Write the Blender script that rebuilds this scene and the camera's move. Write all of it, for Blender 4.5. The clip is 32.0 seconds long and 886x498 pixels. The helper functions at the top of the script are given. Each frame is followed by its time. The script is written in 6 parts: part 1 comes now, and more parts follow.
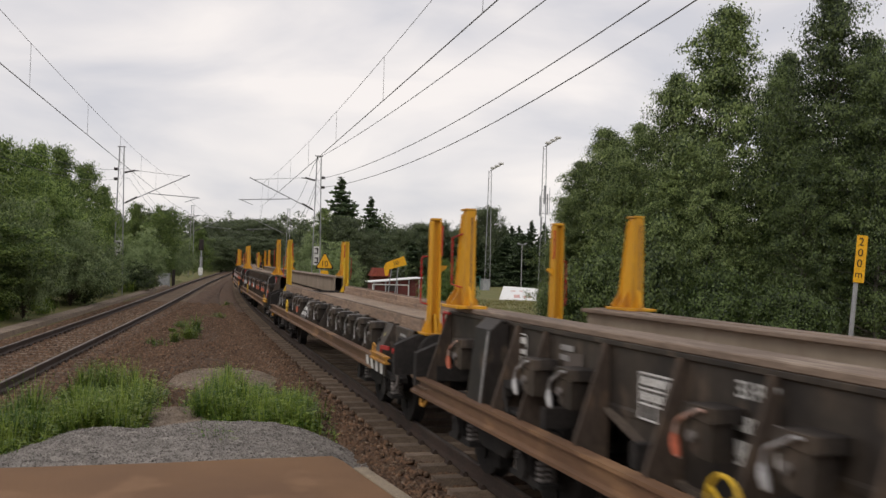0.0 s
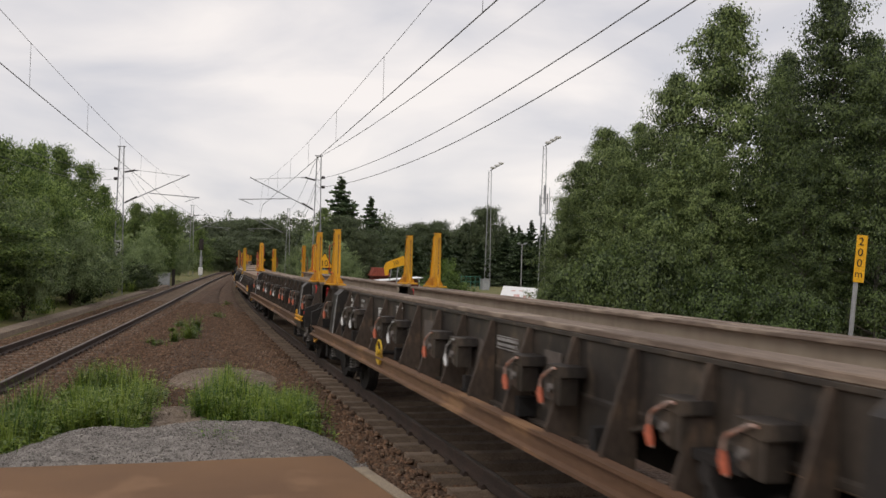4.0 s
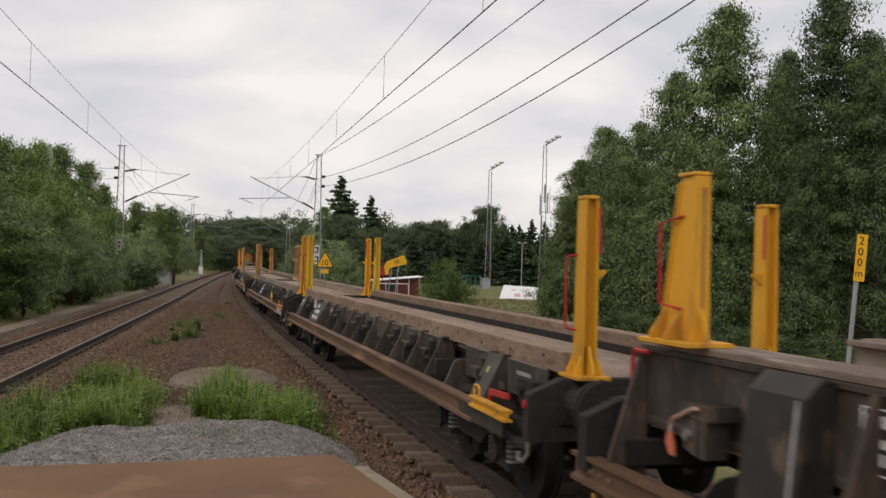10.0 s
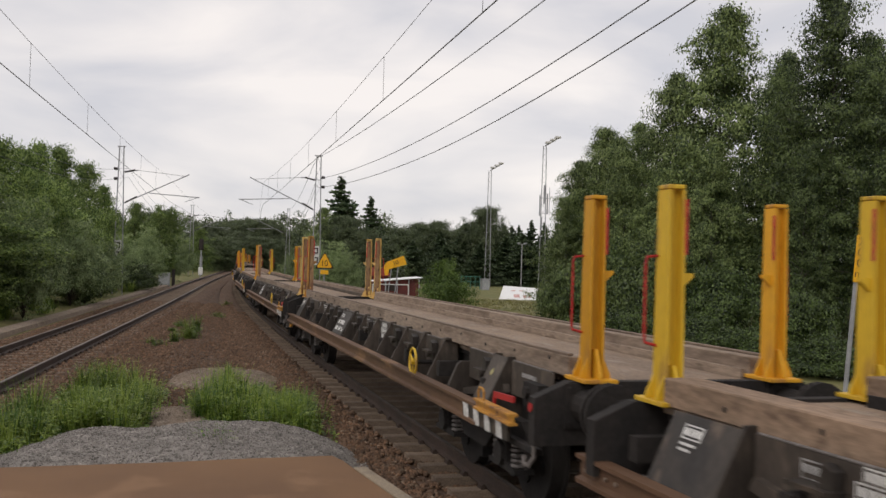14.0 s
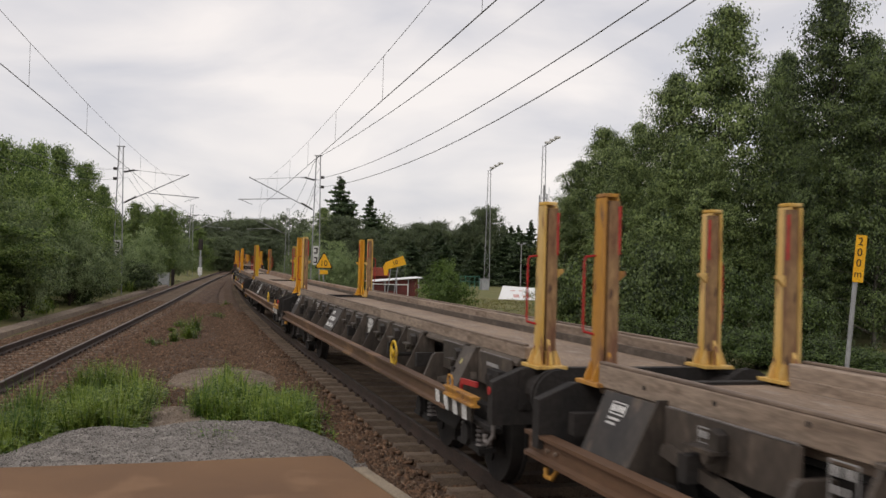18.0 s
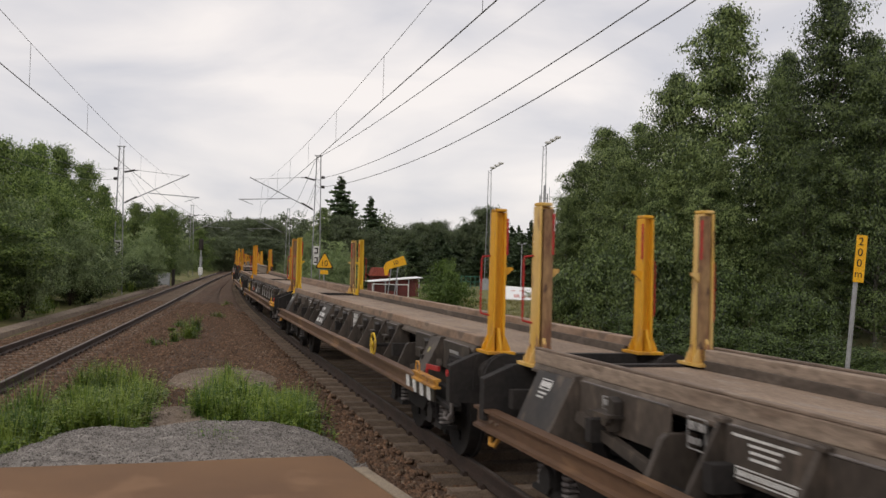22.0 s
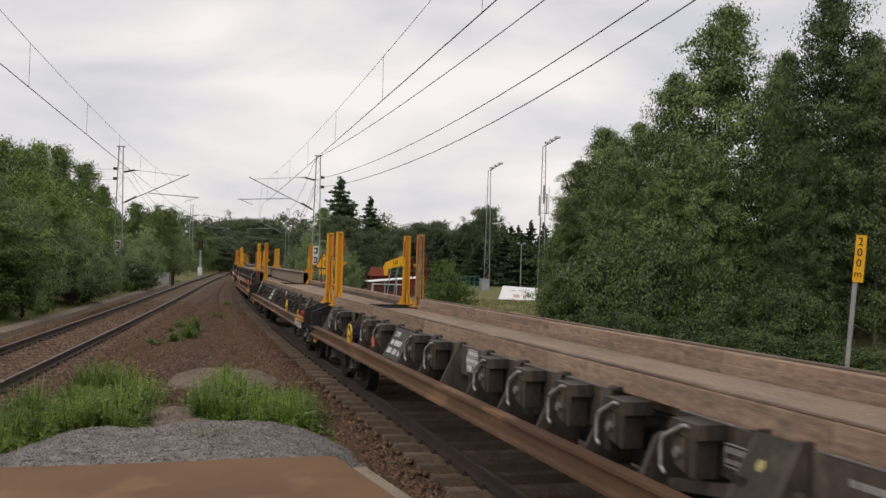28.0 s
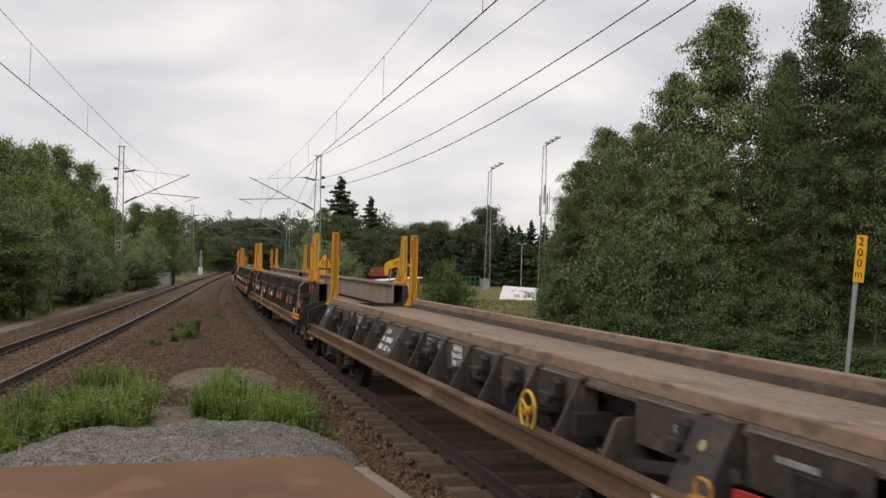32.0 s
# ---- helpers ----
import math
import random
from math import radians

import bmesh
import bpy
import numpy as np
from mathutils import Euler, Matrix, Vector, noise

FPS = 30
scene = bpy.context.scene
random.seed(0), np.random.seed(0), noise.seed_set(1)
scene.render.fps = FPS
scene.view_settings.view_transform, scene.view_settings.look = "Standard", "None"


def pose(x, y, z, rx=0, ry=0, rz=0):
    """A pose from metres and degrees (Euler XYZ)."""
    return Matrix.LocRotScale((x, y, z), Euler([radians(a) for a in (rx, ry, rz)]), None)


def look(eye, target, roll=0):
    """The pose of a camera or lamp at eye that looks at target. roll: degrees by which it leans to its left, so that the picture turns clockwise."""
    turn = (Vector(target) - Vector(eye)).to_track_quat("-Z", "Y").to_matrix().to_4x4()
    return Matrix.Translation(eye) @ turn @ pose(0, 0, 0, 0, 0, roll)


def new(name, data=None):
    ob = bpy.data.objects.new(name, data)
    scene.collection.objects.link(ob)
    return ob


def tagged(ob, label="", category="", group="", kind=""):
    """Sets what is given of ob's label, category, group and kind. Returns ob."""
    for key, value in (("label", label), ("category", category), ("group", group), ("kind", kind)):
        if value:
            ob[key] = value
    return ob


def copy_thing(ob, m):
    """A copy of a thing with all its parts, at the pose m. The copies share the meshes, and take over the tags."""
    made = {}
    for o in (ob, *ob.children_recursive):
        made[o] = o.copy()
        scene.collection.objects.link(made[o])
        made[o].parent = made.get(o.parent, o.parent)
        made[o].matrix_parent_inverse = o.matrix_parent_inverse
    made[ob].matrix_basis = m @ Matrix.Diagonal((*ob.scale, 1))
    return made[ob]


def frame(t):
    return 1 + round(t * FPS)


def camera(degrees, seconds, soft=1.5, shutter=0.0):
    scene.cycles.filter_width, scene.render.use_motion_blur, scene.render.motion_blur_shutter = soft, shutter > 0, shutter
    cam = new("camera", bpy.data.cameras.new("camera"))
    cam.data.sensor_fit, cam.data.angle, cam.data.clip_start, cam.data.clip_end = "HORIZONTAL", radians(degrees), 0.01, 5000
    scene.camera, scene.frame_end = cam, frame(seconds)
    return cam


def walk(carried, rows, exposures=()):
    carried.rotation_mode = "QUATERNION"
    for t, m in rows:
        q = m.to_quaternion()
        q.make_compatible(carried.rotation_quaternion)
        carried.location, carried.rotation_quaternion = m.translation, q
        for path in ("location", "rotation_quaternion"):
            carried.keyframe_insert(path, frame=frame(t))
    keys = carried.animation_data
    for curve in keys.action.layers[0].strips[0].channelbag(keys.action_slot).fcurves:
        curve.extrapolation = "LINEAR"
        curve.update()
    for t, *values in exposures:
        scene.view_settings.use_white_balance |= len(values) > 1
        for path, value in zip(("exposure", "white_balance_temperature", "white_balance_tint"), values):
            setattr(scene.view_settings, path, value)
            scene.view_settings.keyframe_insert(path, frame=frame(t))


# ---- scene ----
# A tripod on the end of an island platform; metres, z = 0 at the rail heads, +y along the left track.
CLIP = 32.0
EYE = Vector((0.0, 0.0, 2.087))
cam = camera(49.15, CLIP, soft=1.5, shutter=0.4)


def aim(dx=0.0, dy=0.0):
    """The tripod's pose, turned by a tiny angle in degrees (right, up)."""
    a, b = radians(10.462 + dx), radians(0.875 + dy)
    way = Vector((math.sin(a) * math.cos(b), math.cos(a) * math.cos(b), math.sin(b)))
    return look(EYE, EYE + way, 1.606)


P = -0.033
walk(cam, [(0.0, aim(P * 1.2, -P * 0.6)), (1.0, aim(P * 0.5, -P * 0.6)), (2.0, aim(P * 1.5)), (3.5, aim(P * 1.3)), (5.5, aim(P * 0.2, -P * 0.5)),
           (7.0, aim(P * 2.2)), (8.0, aim(P * 2.4)), (9.0, aim(P * 2.2, P * 1.4)), (10.2, aim(P * 1.2, P * 1.4)), (11.0, aim(0)), (13.0, aim(0)),
           (14.0, aim(P * 1.0)), (16.5, aim(0)), (20.0, aim(0)), (21.5, aim(P * 0.9)), (23.0, aim(0)), (25.2, aim(-P * 0.8)), (27.5, aim(0)),
           (31.0, aim(0)), (32.0, aim(P * 0.9))])

# ---- light: a bright overcast sky with a very soft sun ----
world = bpy.data.worlds.new("overcast")
scene.world = world
world.use_nodes = True
wn, wl = world.node_tree.nodes, world.node_tree.links
wn.clear()
w_out = wn.new("ShaderNodeOutputWorld")
w_bg = wn.new("ShaderNodeBackground")
w_sky = wn.new("ShaderNodeTexSky")
w_sky.sky_type = "NISHITA"
w_sky.sun_disc = False
w_sky.sun_elevation, w_sky.sun_rotation = radians(43), radians(222)
w_co = wn.new("ShaderNodeTexCoord")
w_map = wn.new("ShaderNodeMapping")
w_map.inputs["Scale"].default_value = (2.0, 2.0, 6.0)
w_n1 = wn.new("ShaderNodeTexNoise")
w_n1.inputs["Scale"].default_value = 2.1
w_n1.inputs["Detail"].default_value = 6.0
w_n1.inputs["Roughness"].default_value = 0.47
w_n1.inputs["Distortion"].default_value = 0.35
w_ramp = wn.new("ShaderNodeValToRGB")
w_ramp.color_ramp.elements[0].position, w_ramp.color_ramp.elements[0].color = 0.36, (0.545, 0.535, 0.565, 1)
w_ramp.color_ramp.elements[1].position, w_ramp.color_ramp.elements[1].color = 0.66, (0.80, 0.745, 0.715, 1)
w_add = wn.new("ShaderNodeMix")
w_add.data_type = "RGBA"
w_add.inputs["Factor"].default_value = 0.008
wl.new(w_co.outputs["Generated"], w_map.inputs["Vector"])
wl.new(w_map.outputs["Vector"], w_n1.inputs["Vector"])
wl.new(w_n1.outputs["Fac"], w_ramp.inputs["Fac"])
wl.new(w_ramp.outputs["Color"], w_add.inputs["A"])
wl.new(w_sky.outputs["Color"], w_add.inputs["B"])
wl.new(w_add.outputs["Result"], w_bg.inputs["Color"])
w_bg.inputs["Strength"].default_value = 1.15
wl.new(w_bg.outputs["Background"], w_out.inputs["Surface"])
sun = new("sun", bpy.data.lights.new("sun", "SUN"))
sun.data.energy, sun.data.angle, sun.data.color = 1.0, radians(24), (1.0, 0.95, 0.88)
sun.matrix_world = look((-21, -23, 29), (0, 0, 0))


# ---- materials ----
def material(name, colour, other=None, rough=0.8, metal=0.0, scale=6.0, fine=60.0, bump=0.3, depth=0.01, third=None, spread=0.0, stretch=None, spec=0.3, island=0.0, grain=0.25):
    """Two colours mixed by broad noise, shaded by fine noise, a third in spots; a fine relief. spread: how far single objects differ."""
    m = bpy.data.materials.new(name)
    m.use_nodes = True
    n, l = m.node_tree.nodes, m.node_tree.links
    b = n["Principled BSDF"]
    b.inputs["Roughness"].default_value, b.inputs["Metallic"].default_value = rough, metal
    b.inputs["Specular IOR Level"].default_value = spec
    co = n.new("ShaderNodeTexCoord")
    src = co.outputs["Object"]
    if stretch:
        mp = n.new("ShaderNodeMapping")
        mp.inputs["Scale"].default_value = stretch
        l.new(src, mp.inputs["Vector"])
        src = mp.outputs["Vector"]
    def noise_at(s, detail=4.0):
        t = n.new("ShaderNodeTexNoise")
        t.inputs["Scale"].default_value, t.inputs["Detail"].default_value = s, detail
        l.new(src, t.inputs["Vector"])
        return t.outputs["Fac"]
    def mixed(f, a, c, mode="MIX"):
        x = n.new("ShaderNodeMix")
        x.data_type, x.blend_type = "RGBA", mode
        for k, v in (("Factor", f), ("A", a), ("B", c)):
            if isinstance(v, (tuple, float, int)):
                x.inputs[k].default_value = v if k == "Factor" else (*v, 1)
            else:
                l.new(v, x.inputs[k])
        return x.outputs["Result"]
    def ramp(f, lo, hi, a=0.0, c=1.0):
        r = n.new("ShaderNodeMapRange")
        r.inputs["From Min"].default_value, r.inputs["From Max"].default_value = lo, hi
        r.inputs["To Min"].default_value, r.inputs["To Max"].default_value = a, c
        l.new(f, r.inputs["Value"])
        return r.outputs["Result"]
    other = other or tuple(v * 0.7 for v in colour)
    col = mixed(ramp(noise_at(scale), 0.38, 0.62), colour, other)
    f = noise_at(fine, 3.0)
    if third:
        col = mixed(ramp(noise_at(scale * 2.7, 5.0), 0.56, 0.66), col, third)
    g = ramp(f, 0.3, 0.7, 1 - grain, 1 + grain * 0.8)
    gc = n.new("ShaderNodeCombineColor")
    for k in ("Red", "Green", "Blue"):
        l.new(g, gc.inputs[k])
    col = mixed(1.0, col, gc.outputs["Color"], "MULTIPLY")
    if spread:
        oi = n.new("ShaderNodeObjectInfo")
        v = ramp(oi.outputs["Random"], 0, 1, 1 - spread, 1 + spread)
        vc = n.new("ShaderNodeCombineColor")
        for k in ("Red", "Green", "Blue"):
            l.new(v, vc.inputs[k])
        col = mixed(1.0, col, vc.outputs["Color"], "MULTIPLY")
    if island:
        ge = n.new("ShaderNodeNewGeometry")
        v = ramp(ge.outputs["Random Per Island"], 0, 1, 1 - island, 1 + island)
        vc = n.new("ShaderNodeCombineColor")
        for k in ("Red", "Green", "Blue"):
            l.new(v, vc.inputs[k])
        col = mixed(1.0, col, vc.outputs["Color"], "MULTIPLY")
    l.new(col, b.inputs["Base Color"])
    if bump:
        bp = n.new("ShaderNodeBump")
        bp.inputs["Strength"].default_value, bp.inputs["Distance"].default_value = bump, depth
        l.new(f, bp.inputs["Height"])
        l.new(bp.outputs["Normal"], b.inputs["Normal"])
    return m


def leaf_material(name, colour, other, thin=0.35):
    """Leaves: colour by clump and by leaf, some light let through."""
    m = bpy.data.materials.new(name)
    m.use_nodes = True
    n, l = m.node_tree.nodes, m.node_tree.links
    b = n["Principled BSDF"]
    b.inputs["Roughness"].default_value = 0.45
    b.inputs["Specular IOR Level"].default_value = 0.32
    geo = n.new("ShaderNodeNewGeometry")
    co = n.new("ShaderNodeTexCoord")
    t = n.new("ShaderNodeTexNoise")
    t.inputs["Scale"].default_value = 0.75
    l.new(co.outputs["Object"], t.inputs["Vector"])
    tm = n.new("ShaderNodeMath")
    tm.operation = "MULTIPLY_ADD"
    tm.inputs[1].default_value, tm.inputs[2].default_value = 2.0, -0.5
    l.new(t.outputs["Fac"], tm.inputs[0])
    a = n.new("ShaderNodeMath")
    a.operation = "ADD"
    l.new(tm.outputs[0], a.inputs[0])
    s = n.new("ShaderNodeMath")
    s.operation = "MULTIPLY_ADD"
    s.inputs[1].default_value, s.inputs[2].default_value = 1.3, -0.65
    l.new(geo.outputs["Random Per Island"], s.inputs[0])
    l.new(s.outputs[0], a.inputs[1])
    r = n.new("ShaderNodeValToRGB")
    r.color_ramp.elements[0].color, r.color_ramp.elements[1].color = (*colour, 1), (*other, 1)
    r.color_ramp.elements[0].position, r.color_ramp.elements[1].position = 0.1, 0.9
    l.new(a.outputs[0], r.inputs["Fac"])
    oi = n.new("ShaderNodeObjectInfo")
    hs = n.new("ShaderNodeHueSaturation")
    mr = n.new("ShaderNodeMapRange")
    mr.inputs["To Min"].default_value, mr.inputs["To Max"].default_value = 0.8, 1.2
    l.new(oi.outputs["Random"], mr.inputs["Value"])
    l.new(mr.outputs["Result"], hs.inputs["Value"])
    l.new(r.outputs["Color"], hs.inputs["Color"])
    l.new(hs.outputs["Color"], b.inputs["Base Color"])
    tr = n.new("ShaderNodeBsdfTranslucent")
    l.new(hs.outputs["Color"], tr.inputs["Color"])
    mx = n.new("ShaderNodeMixShader")
    mx.inputs["Fac"].default_value = thin
    l.new(b.outputs[0], mx.inputs[1])
    l.new(tr.outputs[0], mx.inputs[2])
    l.new(mx.outputs[0], n["Material Output"].inputs["Surface"])
    return m


M_EARTH = material("trackside_earth", (0.094, 0.058, 0.038), (0.072, 0.045, 0.030), 0.95, scale=0.7, fine=30, bump=0.9, depth=0.04, third=(0.118, 0.076, 0.052))
M_BALLAST = material("brown_ballast", (0.125, 0.076, 0.05), (0.085, 0.054, 0.037), 0.95, scale=1.2, fine=16, bump=1.0, depth=0.08, third=(0.15, 0.098, 0.066))
M_STONE = material("ballast_stone", (0.142, 0.081, 0.048), (0.090, 0.055, 0.035), 0.9, scale=4, fine=70, bump=0.4, third=(0.19, 0.14, 0.10), island=0.5)
M_GRASSLAND = material("meadow", (0.125, 0.128, 0.042), (0.165, 0.148, 0.06), 0.95, scale=0.25, fine=9, bump=0.8, depth=0.06, third=(0.095, 0.118, 0.033))
M_GRAVEL = material("grey_gravel", (0.235, 0.214, 0.195), (0.195, 0.178, 0.162), 0.95, scale=2.2, fine=120, bump=0.8, depth=0.015, third=(0.29, 0.265, 0.24), island=0.5, grain=0.25)
M_ASPHALT = material("worn_brown_asphalt", (0.192, 0.107, 0.055), (0.150, 0.084, 0.046), 0.92, scale=0.6, fine=90, bump=0.5, depth=0.006, third=(0.212, 0.122, 0.067))
M_KERB = material("kerb_concrete", (0.28, 0.225, 0.16), (0.21, 0.17, 0.125), 0.9, scale=3, fine=60, bump=0.5)
M_SLEEPER = material("dusty_concrete_sleeper", (0.20, 0.150, 0.110), (0.142, 0.105, 0.078), 0.92, scale=4, fine=50, bump=0.6, spread=0.2)
M_RAIL = material("rusty_rail_web", (0.062, 0.041, 0.032), (0.044, 0.031, 0.025), 0.75, scale=3, fine=40, bump=0.3)
M_RAILTOP = material("polished_rail_head", (0.15, 0.122, 0.105), (0.10, 0.08, 0.068), 0.42, 0.55, scale=2, fine=30, bump=0.05)
M_BLACK = material("sooty_black_frame_paint", (0.024, 0.0205, 0.0185), (0.056, 0.045, 0.036), 0.5, scale=1.8, fine=25, bump=0.25, depth=0.004, third=(0.092, 0.070, 0.053), spread=0.25, stretch=(1, 1, 0.55))
# rust dust, lightened further to paint the light on the girder brackets
M_END = material("rust_dusted_lit_black_paint", (0.060, 0.044, 0.034), (0.085, 0.060, 0.043), 0.7, scale=2.2, fine=25, bump=0.25, depth=0.004, third=(0.11, 0.075, 0.05), spread=0.2, stretch=(1, 1, 0.5))
M_DUSTY = material("dusty_black_paint", (0.056, 0.045, 0.037), (0.078, 0.062, 0.050), 0.6, scale=2.2, fine=25, bump=0.25, depth=0.004, third=(0.108, 0.085, 0.067), spread=0.3, stretch=(1, 1, 0.5))
M_FASCIA = material("dusty_grey_fascia", (0.112, 0.089, 0.071), (0.078, 0.062, 0.050), 0.8, scale=1.6, fine=25, bump=0.3, depth=0.004, third=(0.15, 0.12, 0.098), stretch=(0.4, 1, 1))
# grime; the same dark tone paints shade in clamp mouths and on wheels
M_DARK = material("underframe_grime_and_shade", (0.016, 0.0145, 0.014), (0.027, 0.023, 0.021), 0.85, scale=2.5, fine=25, bump=0.4)
M_RUSTY = material("brown_rusty_steel", (0.158, 0.088, 0.05), (0.108, 0.060, 0.036), 0.58, scale=1.1, fine=20, bump=0.3, third=(0.235, 0.135, 0.072), spread=0.15, stretch=(0.3, 1, 1), grain=0.15)
M_RUST = material("flaking_rust", (0.17, 0.085, 0.05), (0.30, 0.19, 0.09), 0.75, scale=3, fine=24, bump=0.3, third=(0.09, 0.05, 0.035), stretch=(2, 2, 0.5))
M_CAP = material("worn_girder_cap", (0.215, 0.16, 0.122), (0.145, 0.108, 0.085), 0.85, scale=1.5, fine=22, bump=0.5, third=(0.29, 0.23, 0.18), stretch=(0.25, 1.5, 1.5))
M_TIMBER = material("weathered_baulk", (0.315, 0.222, 0.16), (0.25, 0.172, 0.124), 0.9, scale=2.0, fine=24, bump=0.7, depth=0.008, third=(0.20, 0.145, 0.112), spread=0.07, stretch=(0.35, 1.6, 1.6))
M_PLATE_EDGE = material("dusty_pink_edge_plate", (0.285, 0.205, 0.150), (0.25, 0.165, 0.112), 0.85, scale=1.9, fine=18, bump=0.4, depth=0.006, third=(0.155, 0.112, 0.085), spread=0.05, stretch=(0.5, 1.2, 1.2), grain=0.18)
M_PALE_TIMBER = material("pale_grey_baulk", (0.30, 0.232, 0.178), (0.24, 0.182, 0.138), 0.9, scale=2.0, fine=24, bump=0.6, depth=0.008, third=(0.175, 0.128, 0.096), spread=0.1, stretch=(0.3, 1.6, 1.6))
M_NEW_TIMBER = material("orange_brown_baulk", (0.26, 0.18, 0.124), (0.20, 0.138, 0.095), 0.88, scale=3.0, fine=26, bump=0.6, depth=0.008, third=(0.16, 0.108, 0.075), spread=0.12, stretch=(0.4, 1.2, 1.2))
M_STENCIL = material("dull_white_stencil", (0.36, 0.35, 0.34), (0.24, 0.23, 0.225), 0.65, scale=7, fine=40, bump=0.05)
M_ORANGE_WORN = material("worn_orange_lever_paint", (0.45, 0.22, 0.15), (0.40, 0.34, 0.31), 0.5, scale=9, fine=40, bump=0.1)
M_OVERPAINT = material("brown_grey_overpaint", (0.12, 0.10, 0.088), (0.085, 0.07, 0.062), 0.75, scale=2.5, fine=22, bump=0.2, third=(0.07, 0.06, 0.055), stretch=(1, 1, 0.4))
M_GIRDER_IN = material("dusty_grey_girder_side", (0.30, 0.25, 0.195), (0.24, 0.195, 0.15), 0.9, scale=1.2, fine=14, bump=0.2, third=(0.25, 0.20, 0.155), stretch=(1.2, 1, 0.35), grain=0.1)
M_DECK = material("dusty_deck_boards", (0.28, 0.208, 0.152), (0.205, 0.15, 0.110), 0.93, scale=1.5, fine=25, bump=0.5, third=(0.27, 0.216, 0.175), stretch=(0.5, 1.5, 1))
M_YELLOW = material("yellow_stake_paint", (0.64, 0.325, 0.02), (0.56, 0.27, 0.02), 0.5, scale=1.3, fine=30, bump=0.08, depth=0.003, third=(0.40, 0.19, 0.035), spread=0.12, grain=0.1, stretch=(2, 2, 0.4))
M_FADED = material("faded_yellow_stake_paint", (0.66, 0.45, 0.17), (0.60, 0.36, 0.07), 0.6, scale=2.0, fine=26, bump=0.1, third=(0.24, 0.115, 0.06), spread=0.1, grain=0.12, stretch=(2.5, 2.5, 0.5))
M_RUSTED_STAKE = material("rusting_yellow_paint", (0.50, 0.25, 0.04), (0.36, 0.18, 0.055), 0.65, scale=2.2, fine=26, bump=0.2, third=(0.16, 0.08, 0.048), spread=0.1, grain=0.14, stretch=(2.5, 2.5, 0.45))
M_LIME = material("lemon_yellow_paint", (0.66, 0.43, 0.03), (0.56, 0.35, 0.03), 0.5, scale=1.6, fine=30, bump=0.08, third=(0.33, 0.19, 0.05), grain=0.1, stretch=(2, 2, 0.45))
M_PALE_LABEL = material("pale_yellow_label", (0.40, 0.36, 0.14), (0.34, 0.30, 0.12), 0.6, scale=9, fine=40, bump=0.02)
M_RED = material("red_paint", (0.42, 0.028, 0.028), (0.32, 0.025, 0.025), 0.5, scale=4, fine=30, bump=0.1)
M_ORANGE = material("orange_paint", (0.55, 0.17, 0.10), (0.42, 0.10, 0.05), 0.5, scale=5, fine=30, bump=0.1)
M_WHITE = material("white_marking_paint", (0.70, 0.69, 0.67), (0.55, 0.54, 0.52), 0.6, scale=6, fine=40, bump=0.05)
M_LEVER = material("galvanised_lever", (0.50, 0.49, 0.49), (0.36, 0.35, 0.35), 0.4, 0.6, scale=8, fine=50, bump=0.1)
# dusty parts, and the painted sky light on the sheets' lips
M_PALE = material("pale_dusty_plate_and_lit_lip", (0.17, 0.15, 0.14), (0.11, 0.10, 0.095), 0.75, scale=3, fine=30, bump=0.2, third=(0.2, 0.18, 0.17))
M_STEEL = material("galvanised_mast_steel", (0.34, 0.34, 0.35), (0.27, 0.27, 0.28), 0.55, 0.3, scale=2, fine=25, bump=0.1, grain=0.1)
M_WIRE = material("dark_copper_wire", (0.15, 0.145, 0.145), (0.11, 0.11, 0.11), 0.6, 0.3, scale=2, fine=20, bump=0.0)
M_INSUL = material("dark_insulator", (0.03, 0.025, 0.025), (0.045, 0.035, 0.03), 0.35, scale=5, fine=20, bump=0.05)
M_BARK = material("birch_bark", (0.16, 0.145, 0.13), (0.08, 0.07, 0.062), 0.9, scale=3, fine=20, bump=0.6)
M_DARKBARK = material("dark_bark", (0.075, 0.058, 0.045), (0.05, 0.04, 0.032), 0.95, scale=3, fine=20, bump=0.7)
M_LEAF_BIRCH = leaf_material("birch_leaf", (0.032, 0.056, 0.017), (0.25, 0.315, 0.11), 0.28)
# darker birch leaf: deep shade of the right-hand trees put into colour
M_LEAF_BIRCH_SHADED = leaf_material("shaded_birch_leaf", (0.020, 0.037, 0.013), (0.15, 0.20, 0.064), 0.25)
# shrub green darkened to hold the shade under the trees
M_LEAF_SHRUB_SHADED = leaf_material("shaded_shrub_leaf", (0.016, 0.030, 0.009), (0.098, 0.142, 0.038), 0.22)
M_LEAF_DARK = leaf_material("deep_green_leaf", (0.055, 0.098, 0.024), (0.245, 0.325, 0.088), 0.36)
M_LEAF_WILLOW = leaf_material("grey_green_leaf", (0.125, 0.175, 0.075), (0.30, 0.37, 0.17), 0.42)
M_LEAF_BRIGHT = leaf_material("fresh_green_leaf", (0.075, 0.13, 0.028), (0.20, 0.29, 0.07), 0.4)
M_LEAF_FAR = leaf_material("distant_leaf", (0.075, 0.100, 0.050), (0.165, 0.20, 0.10), 0.3)
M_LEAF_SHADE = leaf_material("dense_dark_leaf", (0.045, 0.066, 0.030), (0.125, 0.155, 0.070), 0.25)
M_NEEDLE = leaf_material("spruce_needles", (0.036, 0.060, 0.028), (0.105, 0.145, 0.066), 0.2)
M_GRASS = leaf_material("field_grass", (0.135, 0.132, 0.042), (0.26, 0.235, 0.085), 0.4)
M_WEED = leaf_material("weed_leaf", (0.060, 0.120, 0.020), (0.26, 0.335, 0.062), 0.42)
